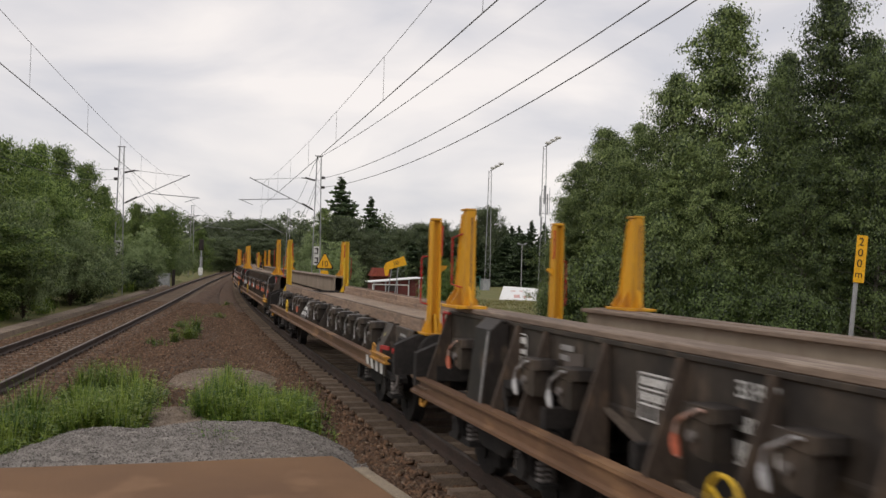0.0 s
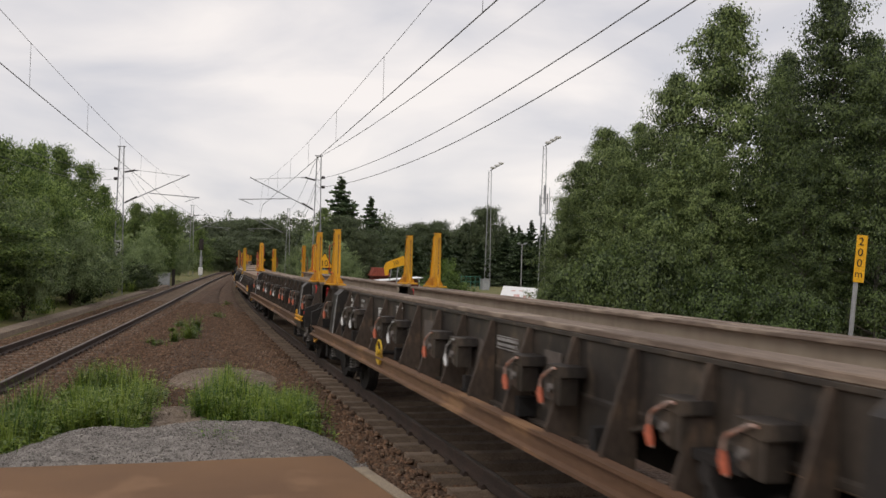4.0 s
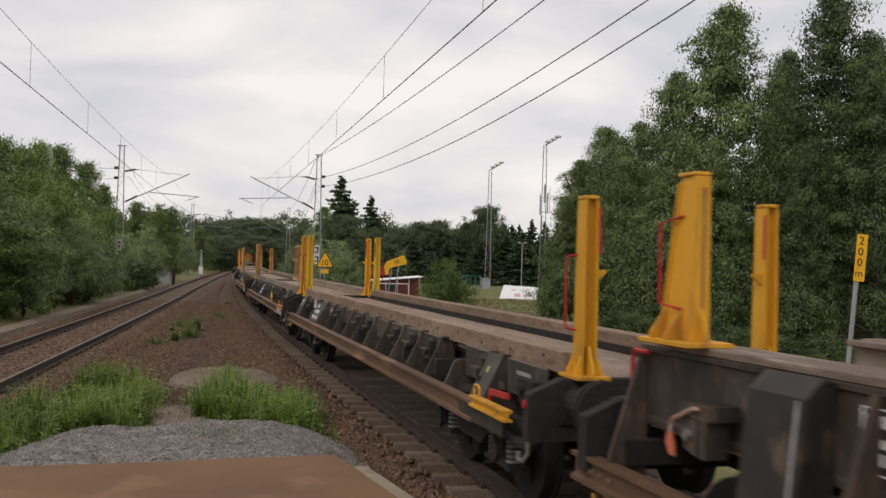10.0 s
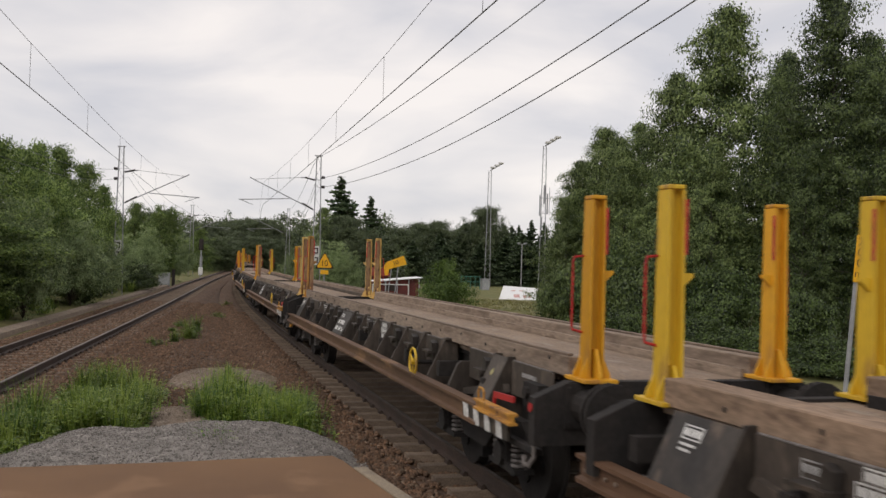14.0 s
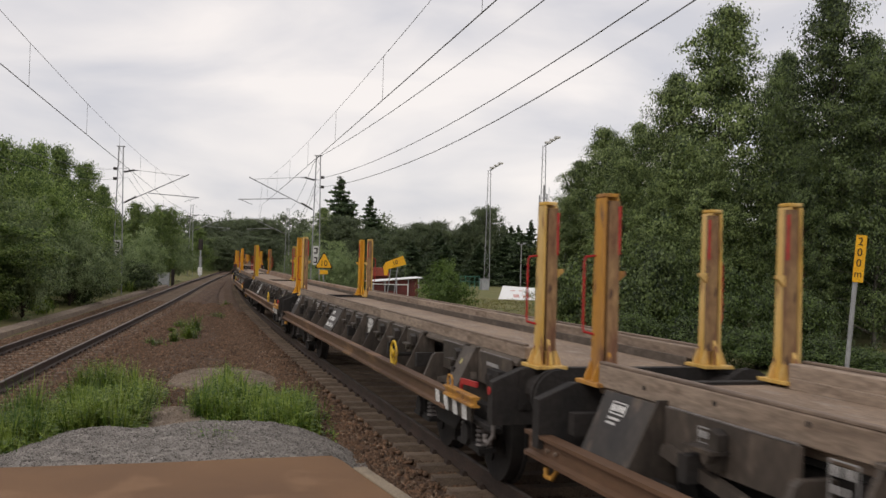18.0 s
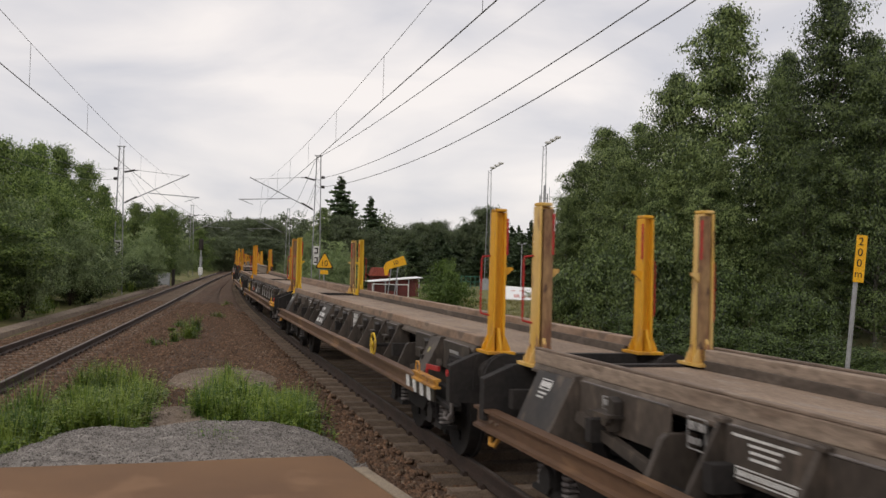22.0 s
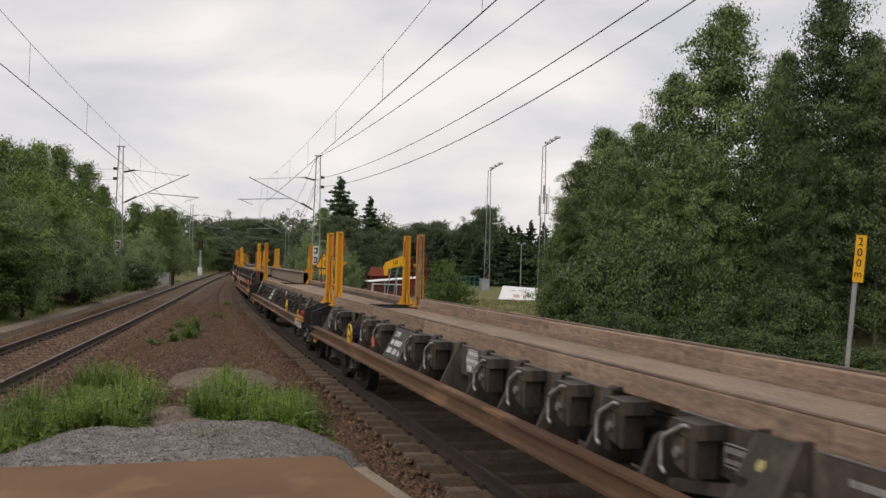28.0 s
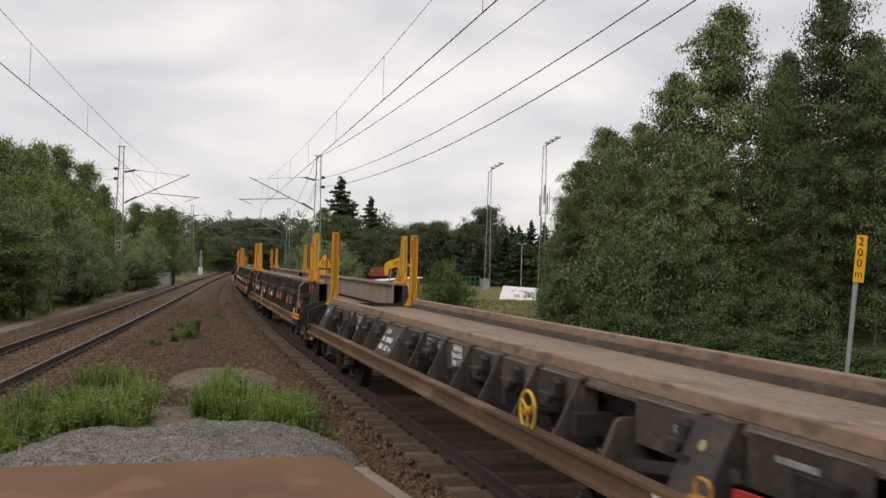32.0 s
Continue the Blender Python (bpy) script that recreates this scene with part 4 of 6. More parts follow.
def flat_wagon(style, stakes, stripes, text):
    """The low stake wagon: timber baulks on both sills, sheeted bays between sloping brackets, edge rails, four slender stakes.
    style: 'levers' has clamp levers, 'plain' and 'pale' only ledges, 'timber' broad pale baulks, 'baulks' a thicker load of baulks."""
    w = new("stake_wagon")
    tint = {"levers": M_TIMBER, "plain": M_PLATE_EDGE, "pale": M_PALE_TIMBER, "timber": M_PALE_TIMBER, "baulks": M_NEW_TIMBER}[style]
    h = 7.98
    sets = add_underframe(w, h, 0.95)
    add_ends(w, h, 0.44)
    part("deck", shared(("deck",), "deck", lambda: box(2 * h - 0.16, 1.57, 0.05, 0, 0, 1.17, 0.006), M_DECK), None, w, "dusty board deck")
    top = {"plain": 1.365, "pale": 1.375, "levers": 1.385, "timber": 1.385, "baulks": 1.40}[style]
    foot = {"plain": 1.262, "pale": 1.262, "levers": 1.222, "timber": 1.222, "baulks": 1.222}[style]
    wide = {"baulks": 0.24, "timber": 0.17}.get(style, 0.135)
    lap = style in ("levers", "timber", "pale")
    for s in (-1, 1):
        yc = s * (0.895 - wide / 2)
        part("side_girder", shared(("girder_b",), "side_girder", lambda: i_beam(2 * h - 0.3, 0.42, 0.12, 0.03, 0.03), M_DARK), None, w, "", spot(0, s * 0.72, 0.72))
        for x, n in planks(-h + 0.31, h - 0.27, {"levers": 3.6, "plain": 7.0, "pale": 5.0, "timber": 4.6, "baulks": 5.2}[style]):
            n = round(n, 2)
            part("timber_baulk" if style != "plain" else "edge_plate", shared(("baulk", n, style), "timber_baulk", lambda: box(n, wide, top - foot, 0, 0, 0, 0.008), tint), None, w, "weathered timber baulk" if style != "plain" else "dusty pink-brown edge plate", spot(x, yc, (foot + top) / 2))
        if style in ("baulks", "timber"):
            for k in range(18):
                part("bolt_stain", shared(("stain",), "bolt_stain", lambda: rod((0, -0.003, 0), (0, 0.003, 0), 0.017, 9), M_DARK), None, w, "dark bolt hole", spot(-h + 1.0 + k * 0.84, s * 0.897, 1.30 + 0.02 * (k % 3)))
        if lap:
            part("cap_strip", shared(("cap_b",), "cap_strip", lambda: box(2 * h - 0.62, 0.05, 0.02, 0, 0, 0, 0.004), M_CAP), None, w, "", spot(0, s * 0.868, top + 0.012))
        part("inner_fascia", shared(("inner_fascia", style), "inner_fascia", lambda: box(2 * h - 0.7, 0.03, 0.085, 0, 0, 0, 0.004), {"levers": M_TIMBER, "timber": M_PALE_TIMBER, "baulks": M_DARK}.get(style, M_FASCIA)), None, w, "inner fascia below the baulk", spot(0, yc - s * (wide / 2 + 0.017), 1.236))
        if foot > 1.23:
            part("fascia", shared(("fascia",), "fascia", lambda: prism([(-0.02, 1.268), (0.012, 1.262), (0.045, 1.222), (0.045, 1.20), (-0.02, 1.20)], "x", -h + 0.35, h - 0.35), M_FASCIA), None, w, "dusty grey sloping fascia under the baulks", spot(0, s * 0.892, 0, 0 if s > 0 else 180))
        # brackets between the bays
        for x in (BAYS if style != "baulks" else (BAYS[0], 3.10, 4.10, *BAYS[3:])):
            low = x in (BAYS[0], BAYS[-1])
            def gusset():
                return prism([(-0.02, 1.262), (-0.165, 1.262), (-0.185, 1.22), (-0.39, 0.80), (-0.39, 0.68), (-0.02, 0.68)], "x", -0.017, 0.017)
            def half():
                return prism([(-0.02, 1.09), (-0.22, 1.09), (-0.26, 1.06), (-0.37, 0.80), (-0.37, 0.68), (-0.02, 0.68)], "x", -0.03, 0.03)
            part("bracket_plate", shared(("half_b",) if low else ("gusset_b",), "bracket_plate", half if low else gusset, M_DUSTY), None, w, "", spot(-h + x, s * 0.80, 0, 0 if s < 0 else 180))
            if not low:
                part("bracket_tab", shared(("tab_b",), "bracket_tab", lambda: box(0.10, 0.06, 0.03, 0, 0, 0, 0.006), M_DUSTY), None, w, "", spot(-h + x, s * 0.945, 1.252))
        # sheets between the brackets, open below
        for k, (a, b) in enumerate(((1.34, 2.74), *zip(BAYS[1:], BAYS[2:-1]), (13.22, 14.06), (14.50, 15.55))):
            n = round(b - a - 0.075, 3)
            part("side_sheet", shared(("sheet", n), "side_sheet", lambda: box(n, 0.02, 0.30, 0, 0, 0, 0.006), M_DUSTY), None, w, "dusty black side sheet", spot(-h + (a + b) / 2, s * 0.945, 1.085))
            # pale strip paints the sky's light along the sheet's top edge
            part("sheet_lip", shared(("lip", n), "sheet_lip", lambda: box(n - 0.06, 0.022, 0.012, 0, 0, 0, 0.003), M_PALE), None, w, "", spot(-h + (a + b) / 2, s * 0.948, 1.238))
        # sloping plate near the rear end, struts over both bogies
        def flap():
            return prism([(-0.14, 1.235), (-0.165, 1.235), (-0.40, 0.72), (-0.375, 0.71)], "x", -0.36, 0.36)
        part("side_plate", shared(("flap",), "side_plate", flap, M_BLACK), None, w, "black sloping end plate", spot(-h + 0.94, s * 0.80, 0, 0 if s < 0 else 180))
        part("white_edge", shared(("white_edge", s), "white_edge", lambda: rod((0, s * 0.175, 1.21), (0, s * 0.395, 0.74), 0.008, 6), M_LEVER), None, w, "", spot(-h + 1.31, s * 0.80, 0))
        for x in (1.30, 14.10, 14.46):
            part("bracket_plate", shared(("gusset_b",), "bracket_plate", gusset, M_DUSTY), None, w, "", spot(-h + x, s * 0.80, 0, 0 if s < 0 else 180))
        def front_plate():
            return prism([(-0.15, 1.25), (-0.168, 1.25), (-0.385, 0.80), (-0.367, 0.80)], "x", -0.165, 0.165)
        part("side_plate", shared(("front_plate",), "side_plate", front_plate, M_DUSTY), None, w, "dusty sloping front plate", spot(-h + 14.28, s * 0.80, 0, 0 if s < 0 else 180))
        add_plate_text(w, -h + 14.98, s * 0.957, 1.14, ((1, 0.035),), 0.34, s)
        for x, way in ((1.02, 1), (14.94, -1)):
            def strut():
                return prism([(-0.65, 0.02), (-0.60, 0.09), (0.62, -0.10), (0.62, -0.17)], "y", -0.03, 0.03)
            part("strut", shared(("strut",), "strut", strut, M_DUSTY), None, w, "slanting strut over the bogie", spot(-h + x + way * 1.05, s * 0.99, 0.93, 0 if way > 0 else 180))
        def valve():
            bm = box(0.34, 0.12, 0.20, 0, 0, 0)
            rod((-0.05, -0.10, 0.02), (-0.05, -0.05, 0.02), 0.05, 8, bm=bm)
            return bm
        part("brake_valve", shared(("front_valve",), "brake_valve", valve, M_DARK), None, w, "grimy brake valve box", spot(h - 0.72, s * 0.98, 1.02, 0 if s < 0 else 180))
        part("foot_rail", shared(("foot_rail",), "foot_rail", lambda: box(2 * h - 0.5, 0.08, 0.05, 0, 0, 0, 0.006), M_DARK), None, w, "", spot(0, s * 1.14, 0.64))
        add_edge_rail(w, -h - 0.17, h - 1.49, s * 1.22, 0.84, s, stripes)
        add_end_gear(w, h - 0.54, s * 1.22, 0.84, s, stripes)
        lo, hi = (3.10, 4.10) if style == "baulks" else (5.95, 6.88)
        add_panel(w, -h + (lo + hi) / 2, s * 1.085, 1.037, s, text, hi - lo - 0.036)
        face = s * 0.957
        def low_table():
            bm = bmesh.new()
            for r, (a, b) in enumerate(((-0.17, 0.12), (-0.19, 0.17), (-0.14, 0.17))):
                for z in (r * 0.075, (r + 1) * 0.075):
                    box(b - a, 0.005, 0.008, (a + b) / 2, 0, z, bm=bm)
                n = 4 + (r > 0)
                for i in range(n + 1):
                    u = a + (b - a) * i / n
                    box(0.008, 0.005, 0.075, u, 0, r * 0.075 + 0.038, bm=bm)
                    if i < n and (r or i < 2):
                        box((b - a) / n * 0.5, 0.005, 0.042, u + (b - a) / n / 2, 0, r * 0.075 + 0.038, bm=bm)
            return bm
        def fine_lines():
            bm = bmesh.new()
            for k, (a, b) in enumerate(((-0.3, 0.26), (-0.14, 0.15), (-0.13, 0.10), (-0.13, 0.12))):
                u = a
                while u < b:
                    box(0.034, 0.005, 0.014, u, 0, 0.115 - k * 0.036, bm=bm)
                    u += 0.042
            for z in (-0.055, -0.115):
                box(0.56, 0.005, 0.007, 0, 0, z, bm=bm)
            for u in (-0.28, 0.28):
                box(0.007, 0.005, 0.06, u, 0, -0.085, bm=bm)
            for i in range(10):
                box(0.038, 0.005, 0.028, -0.24 + i * 0.052, 0, -0.085, bm=bm)
            return bm
        def mark(name, key, build, x, z, label):
            tagged(part(name, shared((key,), name, build, M_WHITE), None, w, label, spot(-h + x, face, z)), kind="stuff")
        def end_mark():
            bm = bmesh.new()
            for z in (0.10, 0.02):
                box(0.20, 0.005, 0.008, 0, 0, z, bm=bm)
            for u in (-0.096, 0.096):
                box(0.008, 0.005, 0.08, u, 0, 0.06, bm=bm)
            for i in range(4):
                box(0.03, 0.005, 0.045, -0.066 + i * 0.044, 0, 0.06, bm=bm)
            for k in range(2):
                for i in range(5 - k):
                    box(0.026, 0.005, 0.016, -0.08 + i * 0.034, 0, -0.015 - k * 0.034, bm=bm)
            return bm
        if style == "baulks":
            mark("load_table", "low_table", low_table, 2.35, 1.0, "white load table lines")
            add_plate_text(w, -h + 4.55, face, 1.13, ((1, 0.05), (0.6, 0.05)), 0.24, s, True)
            part("red_mark", shared(("red_mark",), "red_mark", lambda: box(0.18, 0.004, 0.022, 0, 0, 0.0, 0.001), M_PINK), None, w, "faded red mark", spot(-h + 4.55, face + s * 0.003, 1.11))
            add_plate_text(w, -h + 5.4, face, 1.15, ((1, 0.03), (0.9, 0.03)), 0.30, s)
        else:
            if style != "levers":
                mark("marking", "fine_lines", fine_lines, 3.70, 1.08, "rows of small white stencilled text")
                add_plate_text(w, -h + 3.02, face, 1.17, ((0.8, 0.05), (0.7, 0.04)), 0.18, s, True)
                add_plate_text(w, -h + 8.50, face, 1.14, ((0.9, 0.05), (0.5, 0.05)), 0.20, s, True)
            mark("load_table", "low_table", low_table, 9.15, 0.99, "white load table lines")
            add_plate_text(w, -h + 8.0, face, 1.19, ((1, 0.03), (0.5, 0.03)), 0.2, s)
        tagged(part("marking", shared(("end_mark",), "marking", end_mark, M_WHITE), None, w, "small white framed marking", pose(-h + 0.86, s * 1.035, 1.09, s * 24.5, 0, 0)), kind="stuff")
        add_plate_text(w, -h + 1.85, face, 1.14, ((0.8, 0.04),), 0.14, s, True)
        add_plate_text(w, h - 2.05, face, 1.10, ((1, 0.035), (0.7, 0.025)), 0.22, s, True)
        add_plate_text(w, h - 4.6, face, 1.10, ((1, 0.035), (0.8, 0.025)), 0.2, s)
        if style == "levers":
            for k, x in enumerate((1.62, 2.28, 4.52, 5.42, 7.28, 8.20, 10.02, 10.95, 11.86, 12.72, 13.6)):
                add_lever(w, -h + x, s * 1.04, 1.10, s, k == 3, False)
        else:
            def ledge():
                bm = box(0.30, 0.13, 0.022, 0.0, 0, 0)
                prism([(-0.14, -0.01), (0.14, -0.01), (0.12, -0.10), (0.02, -0.12)], "y", 0.0, 0.05, bm)
                prism([(0.04, 0.01), (0.14, 0.01), (0.14, 0.10), (0.06, 0.13)], "y", -0.02, 0.05, bm)
                rod((0.10, -0.075, -0.03), (0.10, -0.03, -0.03), 0.035, 8, bm=bm)
                return bm
            for k, x in enumerate((1.95, 4.58, 5.49, 7.34, 8.26, 10.10, 11.02, 11.93, 13.9)):
                if not (style == "baulks" and 4 < x < 5):
                    part("side_ledge", shared(("ledge",), "side_ledge", ledge, M_BLACK), None, w, "", spot(-h + x, s * 1.015, 1.08, 0 if s < 0 else 180))
        if style != "baulks":
            at = h - 3.94 if style != "levers" else -h + 3.86
            hw = part("hand_wheel", shared(("hand_wheel",), "hand_wheel", hand_wheel, M_LIME), None, w, "yellow spoked hand wheel", spot(at, s * 1.24, 0.96))
            part("spindle", shared(("spindle", s), "spindle", lambda: rod((0, 0, 0), (0, -s * 0.3, 0), 0.025, 8), M_DARK), None, hw)
        part("yellow_disc", shared(("disc",), "yellow_disc", lambda: rod((0, -0.006, 0), (0, 0.006, 0), 0.035, 12), M_PALE_LABEL), None, w, "round pale yellow label", pose(-h + 14.24, s * 1.035, 1.10, s * 26, 0, 0))
        add_stake(w, h - 0.06, s * 0.80, 1.22, "slender", stakes[0 if s < 0 else 1], -1, s)
        add_stake(w, -h + 0.19, s * 0.80, 1.22, "slender", stakes[2 if s < 0 else 3], 1, s)
    return w, sets


def hand_wheel():
    bm = ring(0.155, 0.014, 24, 6)
    for k in range(3):
        a = k * 2 * math.pi / 3 + 0.5
        rod((0, 0, 0), (0.155 * math.cos(a), 0, 0.155 * math.sin(a)), 0.011, 6, bm=bm)
    rod((0, -0.03, 0), (0, 0.03, 0), 0.035, 8, bm=bm)
    return bm


def girder_wagon(text, patches):
    """The deep-girder stake wagon: two tall black girders with worn caps, triangular brackets, edge rails, broad tapering stakes."""
    w = new("girder_wagon")
    h = 8.625
    sets = add_underframe(w, h, 0.90)
    add_ends(w, h, 0.44)
    part("floor", shared(("floor_a",), "floor", lambda: box(2 * h - 0.3, 1.64, 0.05, 0, 0, 1.06, 0.006), M_DECK), None, w, "dusty brown floor between the girders")
    for s in (-1, 1):
        def girder():
            bm = i_beam(2 * h - 0.5, 0.505, 0.05, 0.03, 0.035)
            bmesh.ops.translate(bm, verts=bm.verts[:], vec=(0, 0, 0.30))
            prism([(-h + 5.25, 0.0), (h - 5.25, 0.0), (h - 4.2, 0.305), (-h + 4.2, 0.305)], "y", -0.015, 0.015, bm)
            return bm
        g = part("side_girder", shared(("girder_a",), "side_girder", girder, M_BLACK), None, w, "deep black side girder with a fish belly", spot(0, s * 0.92, 0.79))
        def edge():
            bm = box(2 * h - 10.5, 0.10, 0.025, 0, 0, 0.0)
            for q in (-1, 1):
                prism([(q * (h - 5.25), -0.012), (q * (h - 5.25), 0.014), (q * (h - 4.2), 0.318), (q * (h - 4.2), 0.292)], "y", -0.05, 0.05, bm)
            return bm
        part("belly_flange", shared(("belly",), "belly_flange", edge, M_DUSTY), None, g, "", spot(0, s * 0.03, 0.0))
        part("cap_strip", shared(("cap_a",), "cap_strip", lambda: box(2 * h - 0.48, 0.185, 0.05, 0, 0, 0, 0.008), M_CAP), None, g, "worn brown outer cap plank", spot(0, -s * 0.055, 0.822))
        part("cap_strip", shared(("cap_in",), "cap_strip", lambda: box(2 * h - 0.60, 0.165, 0.042, 0, 0, 0, 0.008), M_CAP), None, g, "worn brown inner cap plank", spot(0, -s * 0.24, 0.820))
        part("lining", shared(("lining",), "lining", lambda: box(2 * h - 0.6, 0.04, 0.44, 0, 0, 0, 0.005), M_GIRDER_IN), None, g, "dusty beige inner side", spot(0, -s * 0.225, 0.575))
        part("cap_lip", shared(("cap_lip",), "cap_lip", lambda: box(2 * h - 0.5, 0.012, 0.035, 0, 0, 0, 0.003), M_BLACK), None, g, "", spot(0, s * 0.034, 0.778))
        for k, x in enumerate((0.30, 2.42, 3.05, 4.15, 5.18, 6.10, 7.03, 7.95, 8.90, 9.84, 10.82, 11.79, 12.75, 13.70, 14.75, 16.95)):
            def gusset():
                return prism([(-0.015, 1.56), (-0.055, 1.56), (-0.27, 0.88), (-0.27, 0.66), (-0.015, 0.66)], "x", -0.02, 0.02)
            end = k in (0, 15)
            # brackets lighter than the web: the light they catch is in the colour
            part("bracket_plate", shared(("gusset_a",), "bracket_plate", gusset, M_END), None, w, "dusty brown end bracket" if end else "", spot(-h + x, s * 0.93, 0, 0 if s < 0 else 180))
        for x, way in ((1.92, 1), (15.42, -1)):
            def hood():
                return prism([(-0.03, 1.575), (-0.10, 1.595), (-0.20, 1.50), (-0.285, 0.74), (-0.265, 0.72), (-0.18, 1.48), (-0.09, 1.565)], "x", -0.22, 0.22)
            part("corner_plate", shared(("hood",), "corner_plate", hood, M_BLACK), None, w, "black bent corner plate", spot(-h + x, s * 0.93, 0, 0 if s < 0 else 180))
            for q in (-0.205, 0.205):
                part("corner_web", shared(("hood_web",), "corner_web", lambda: prism([(-0.03, 1.56), (-0.10, 1.56), (-0.185, 1.47), (-0.265, 0.74), (-0.03, 0.74)], "x", -0.012, 0.012), M_BLACK), None, w, "", spot(-h + x + q, s * 0.93, 0, 0 if s < 0 else 180))
            part("white_rod", shared(("white_rod_a", s), "white_rod", lambda: rod((0, 0, 1.49), (0, s * 0.075, 0.74), 0.010, 6), M_LEVER), None, w, "", spot(-h + x + 0.19, s * 1.145, 0))
        for x in (2.55, 14.0):
            def cell():
                bm = box(0.5, 0.22, 0.06, 0, 0, 0.06)
                box(0.45, 0.20, 0.03, 0.1, 0, -0.16, bm=bm)
                rod((-0.1, -0.12, -0.02), (-0.1, -0.06, -0.02), 0.07, 10, bm=bm)
                tube([(-0.1, -0.11, 0.0), (0.1, -0.13, -0.2), (0.25, -0.12, -0.24)], 0.015, 6, bm=bm)
                return bm
            part("brake_valve", shared(("cell",), "brake_valve", cell, M_DARK), None, w, "grimy brake valve box", spot(-h + x, s * 1.0, 1.0, 0 if s < 0 else 180))
        for x, z, wd, tall in ((6.55, 1.05, 0.30, 0.40), (7.55, 1.02, 0.36, 0.36), (10.0, 1.22, 0.66, 0.34), (11.35, 1.10, 0.30, 0.46), (12.3, 1.32, 0.34, 0.26), (13.2, 1.25, 0.42, 0.30)) if patches else ((7.45, 1.10, 0.42, 0.60), (9.3, 1.15, 0.4, 0.4), (11.3, 1.2, 0.36, 0.4), (3.55, 1.26, 0.34, 0.34)):
            part("paint_patch", shared(("patch", wd, tall), "paint_patch", lambda: box(wd, 0.006, tall, bevel=0.001), M_OVERPAINT), None, w, "pale overpainted patch", spot(-h + x, s * 0.949, z))
        for k, x in enumerate((1.20, 3.10, 3.82, 5.66, 6.50, 8.32, 9.18, 11.0, 11.80, 13.55, 14.35, 16.25)):
            add_lever(w, -h + x, s * 1.07, 1.22, s, (x + 0.1) % 3 > 1.1, True)
        if not patches:
            hw = part("hand_wheel", shared(("hand_wheel",), "hand_wheel", hand_wheel, M_LIME), None, w, "yellow spoked hand wheel", spot(-h + 6.12, s * 1.26, 0.90))
            part("spindle", shared(("spindle", s), "spindle", lambda: rod((0, 0, 0), (0, -s * 0.3, 0), 0.025, 8), M_DARK), None, hw)
        part("foot_rail", shared(("foot_rail_a",), "foot_rail", lambda: box(2 * h - 0.5, 0.10, 0.06, 0, 0, 0, 0.006), M_BLACK), None, w, "", spot(0, s * 1.14, 0.63))
        add_edge_rail(w, -h - 0.12, h - 1.6, s * 1.22, 0.84, s, "plain")
        add_end_gear(w, h - 0.75, s * 1.22, 0.84, s, "plain")
        face = s * 0.957
        if s < 0:
            part("lettering", text, None, w, "white lettering", pose(-h + 5.75, face, 1.40, 90, 0, 0))
            def number():
                bm = bmesh.new()
                for row, n in ((0, 9), (1, 8)):
                    for i in range(n):
                        box(0.055, 0.005, 0.085, i * 0.082 + 0.03, 0, -0.10 - row * 0.135, bm=bm)
                return bm
            tagged(part("marking", shared(("number_a",), "marking", number, M_WHITE), None, w, "white number bars", spot(-h + 5.75, face, 1.36)), kind="stuff")
            def rungs():
                bm = bmesh.new()
                for i in range(9):
                    box(0.10, 0.005, 0.012, 0, 0, i * 0.034, bm=bm)
                for q in (-1, 1):
                    box(0.010, 0.005, 0.29, q * 0.05, 0, 0.137, bm=bm)
                return bm
            tagged(part("marking", shared(("rungs",), "marking", rungs, M_STENCIL), None, w, "narrow white ladder marking", spot(h - 1.36, face, 1.26)), kind="stuff")
            part("lettering", words_once("Slps", 0.13), None, w, "white lettering", pose(-h + 5.75, face, 1.03, 90, 0, 0))
            def grid():
                bm = bmesh.new()
                for z in (0.0, 0.10, 0.20, 0.30):
                    box(0.46, 0.005, 0.012, 0, 0, z, bm=bm)
                for i in range(5):
                    box(0.012, 0.005, 0.30, -0.22 + i * 0.11, 0, 0.15, bm=bm)
                for r in range(2):
                    for i in range(4):
                        box(0.06, 0.005, 0.05, -0.165 + i * 0.11, 0, 0.15 + r * 0.10, bm=bm)
                return bm
            tagged(part("load_table", shared(("grid",), "load_table", grid, M_WHITE), None, w, "white load table lines", spot(-h + 4.86, face, 1.11)), kind="stuff")
            add_plate_text(w, -h + 3.45, face - 0.002, 1.46, ((1, 0.045), (0.5, 0.045)), 0.26, s)
            add_plate_text(w, -h + 2.45, face - 0.002, 1.44, ((1, 0.055), (1, 0.04), (0.9, 0.055)), 0.24, s, True)
            add_plate_text(w, h - 0.93, face - 0.002, 1.32, ((1, 0.035), (1, 0.035), (0.0, 0.04), (0.9, 0.04)), 0.26, s)
            add_plate_text(w, 1.6, face - 0.002, 1.40, ((1, 0.028), (0.94, 0.028)), 0.5, s, True)
        for way, x in ((1, h - 0.3), (-1, -h + 0.25)):
            def grab():
                return tube([(0, 0, 1.08), (0, 0, 1.50), (0.04, 0, 1.56), (0.22, 0, 1.56)], 0.016, 6)
            part("grab_rail", shared(("grab",), "grab_rail", grab, M_RED), None, w, "red grab rail", spot(x, s * 1.02, 0, 0 if way < 0 else 180))
        add_stake(w, h - 0.54, s * 0.96, 1.638, "broad", M_YELLOW, -1, s)
        add_stake(w, -h + 0.84, s * 0.96, 1.638, "broad", M_YELLOW, 1, s)
    return w, sets


WORDS = {}


def words_once(text, size):
    if (text, size) not in WORDS:
        WORDS[(text, size)] = words(text, size, M_WHITE)
    return WORDS[(text, size)]


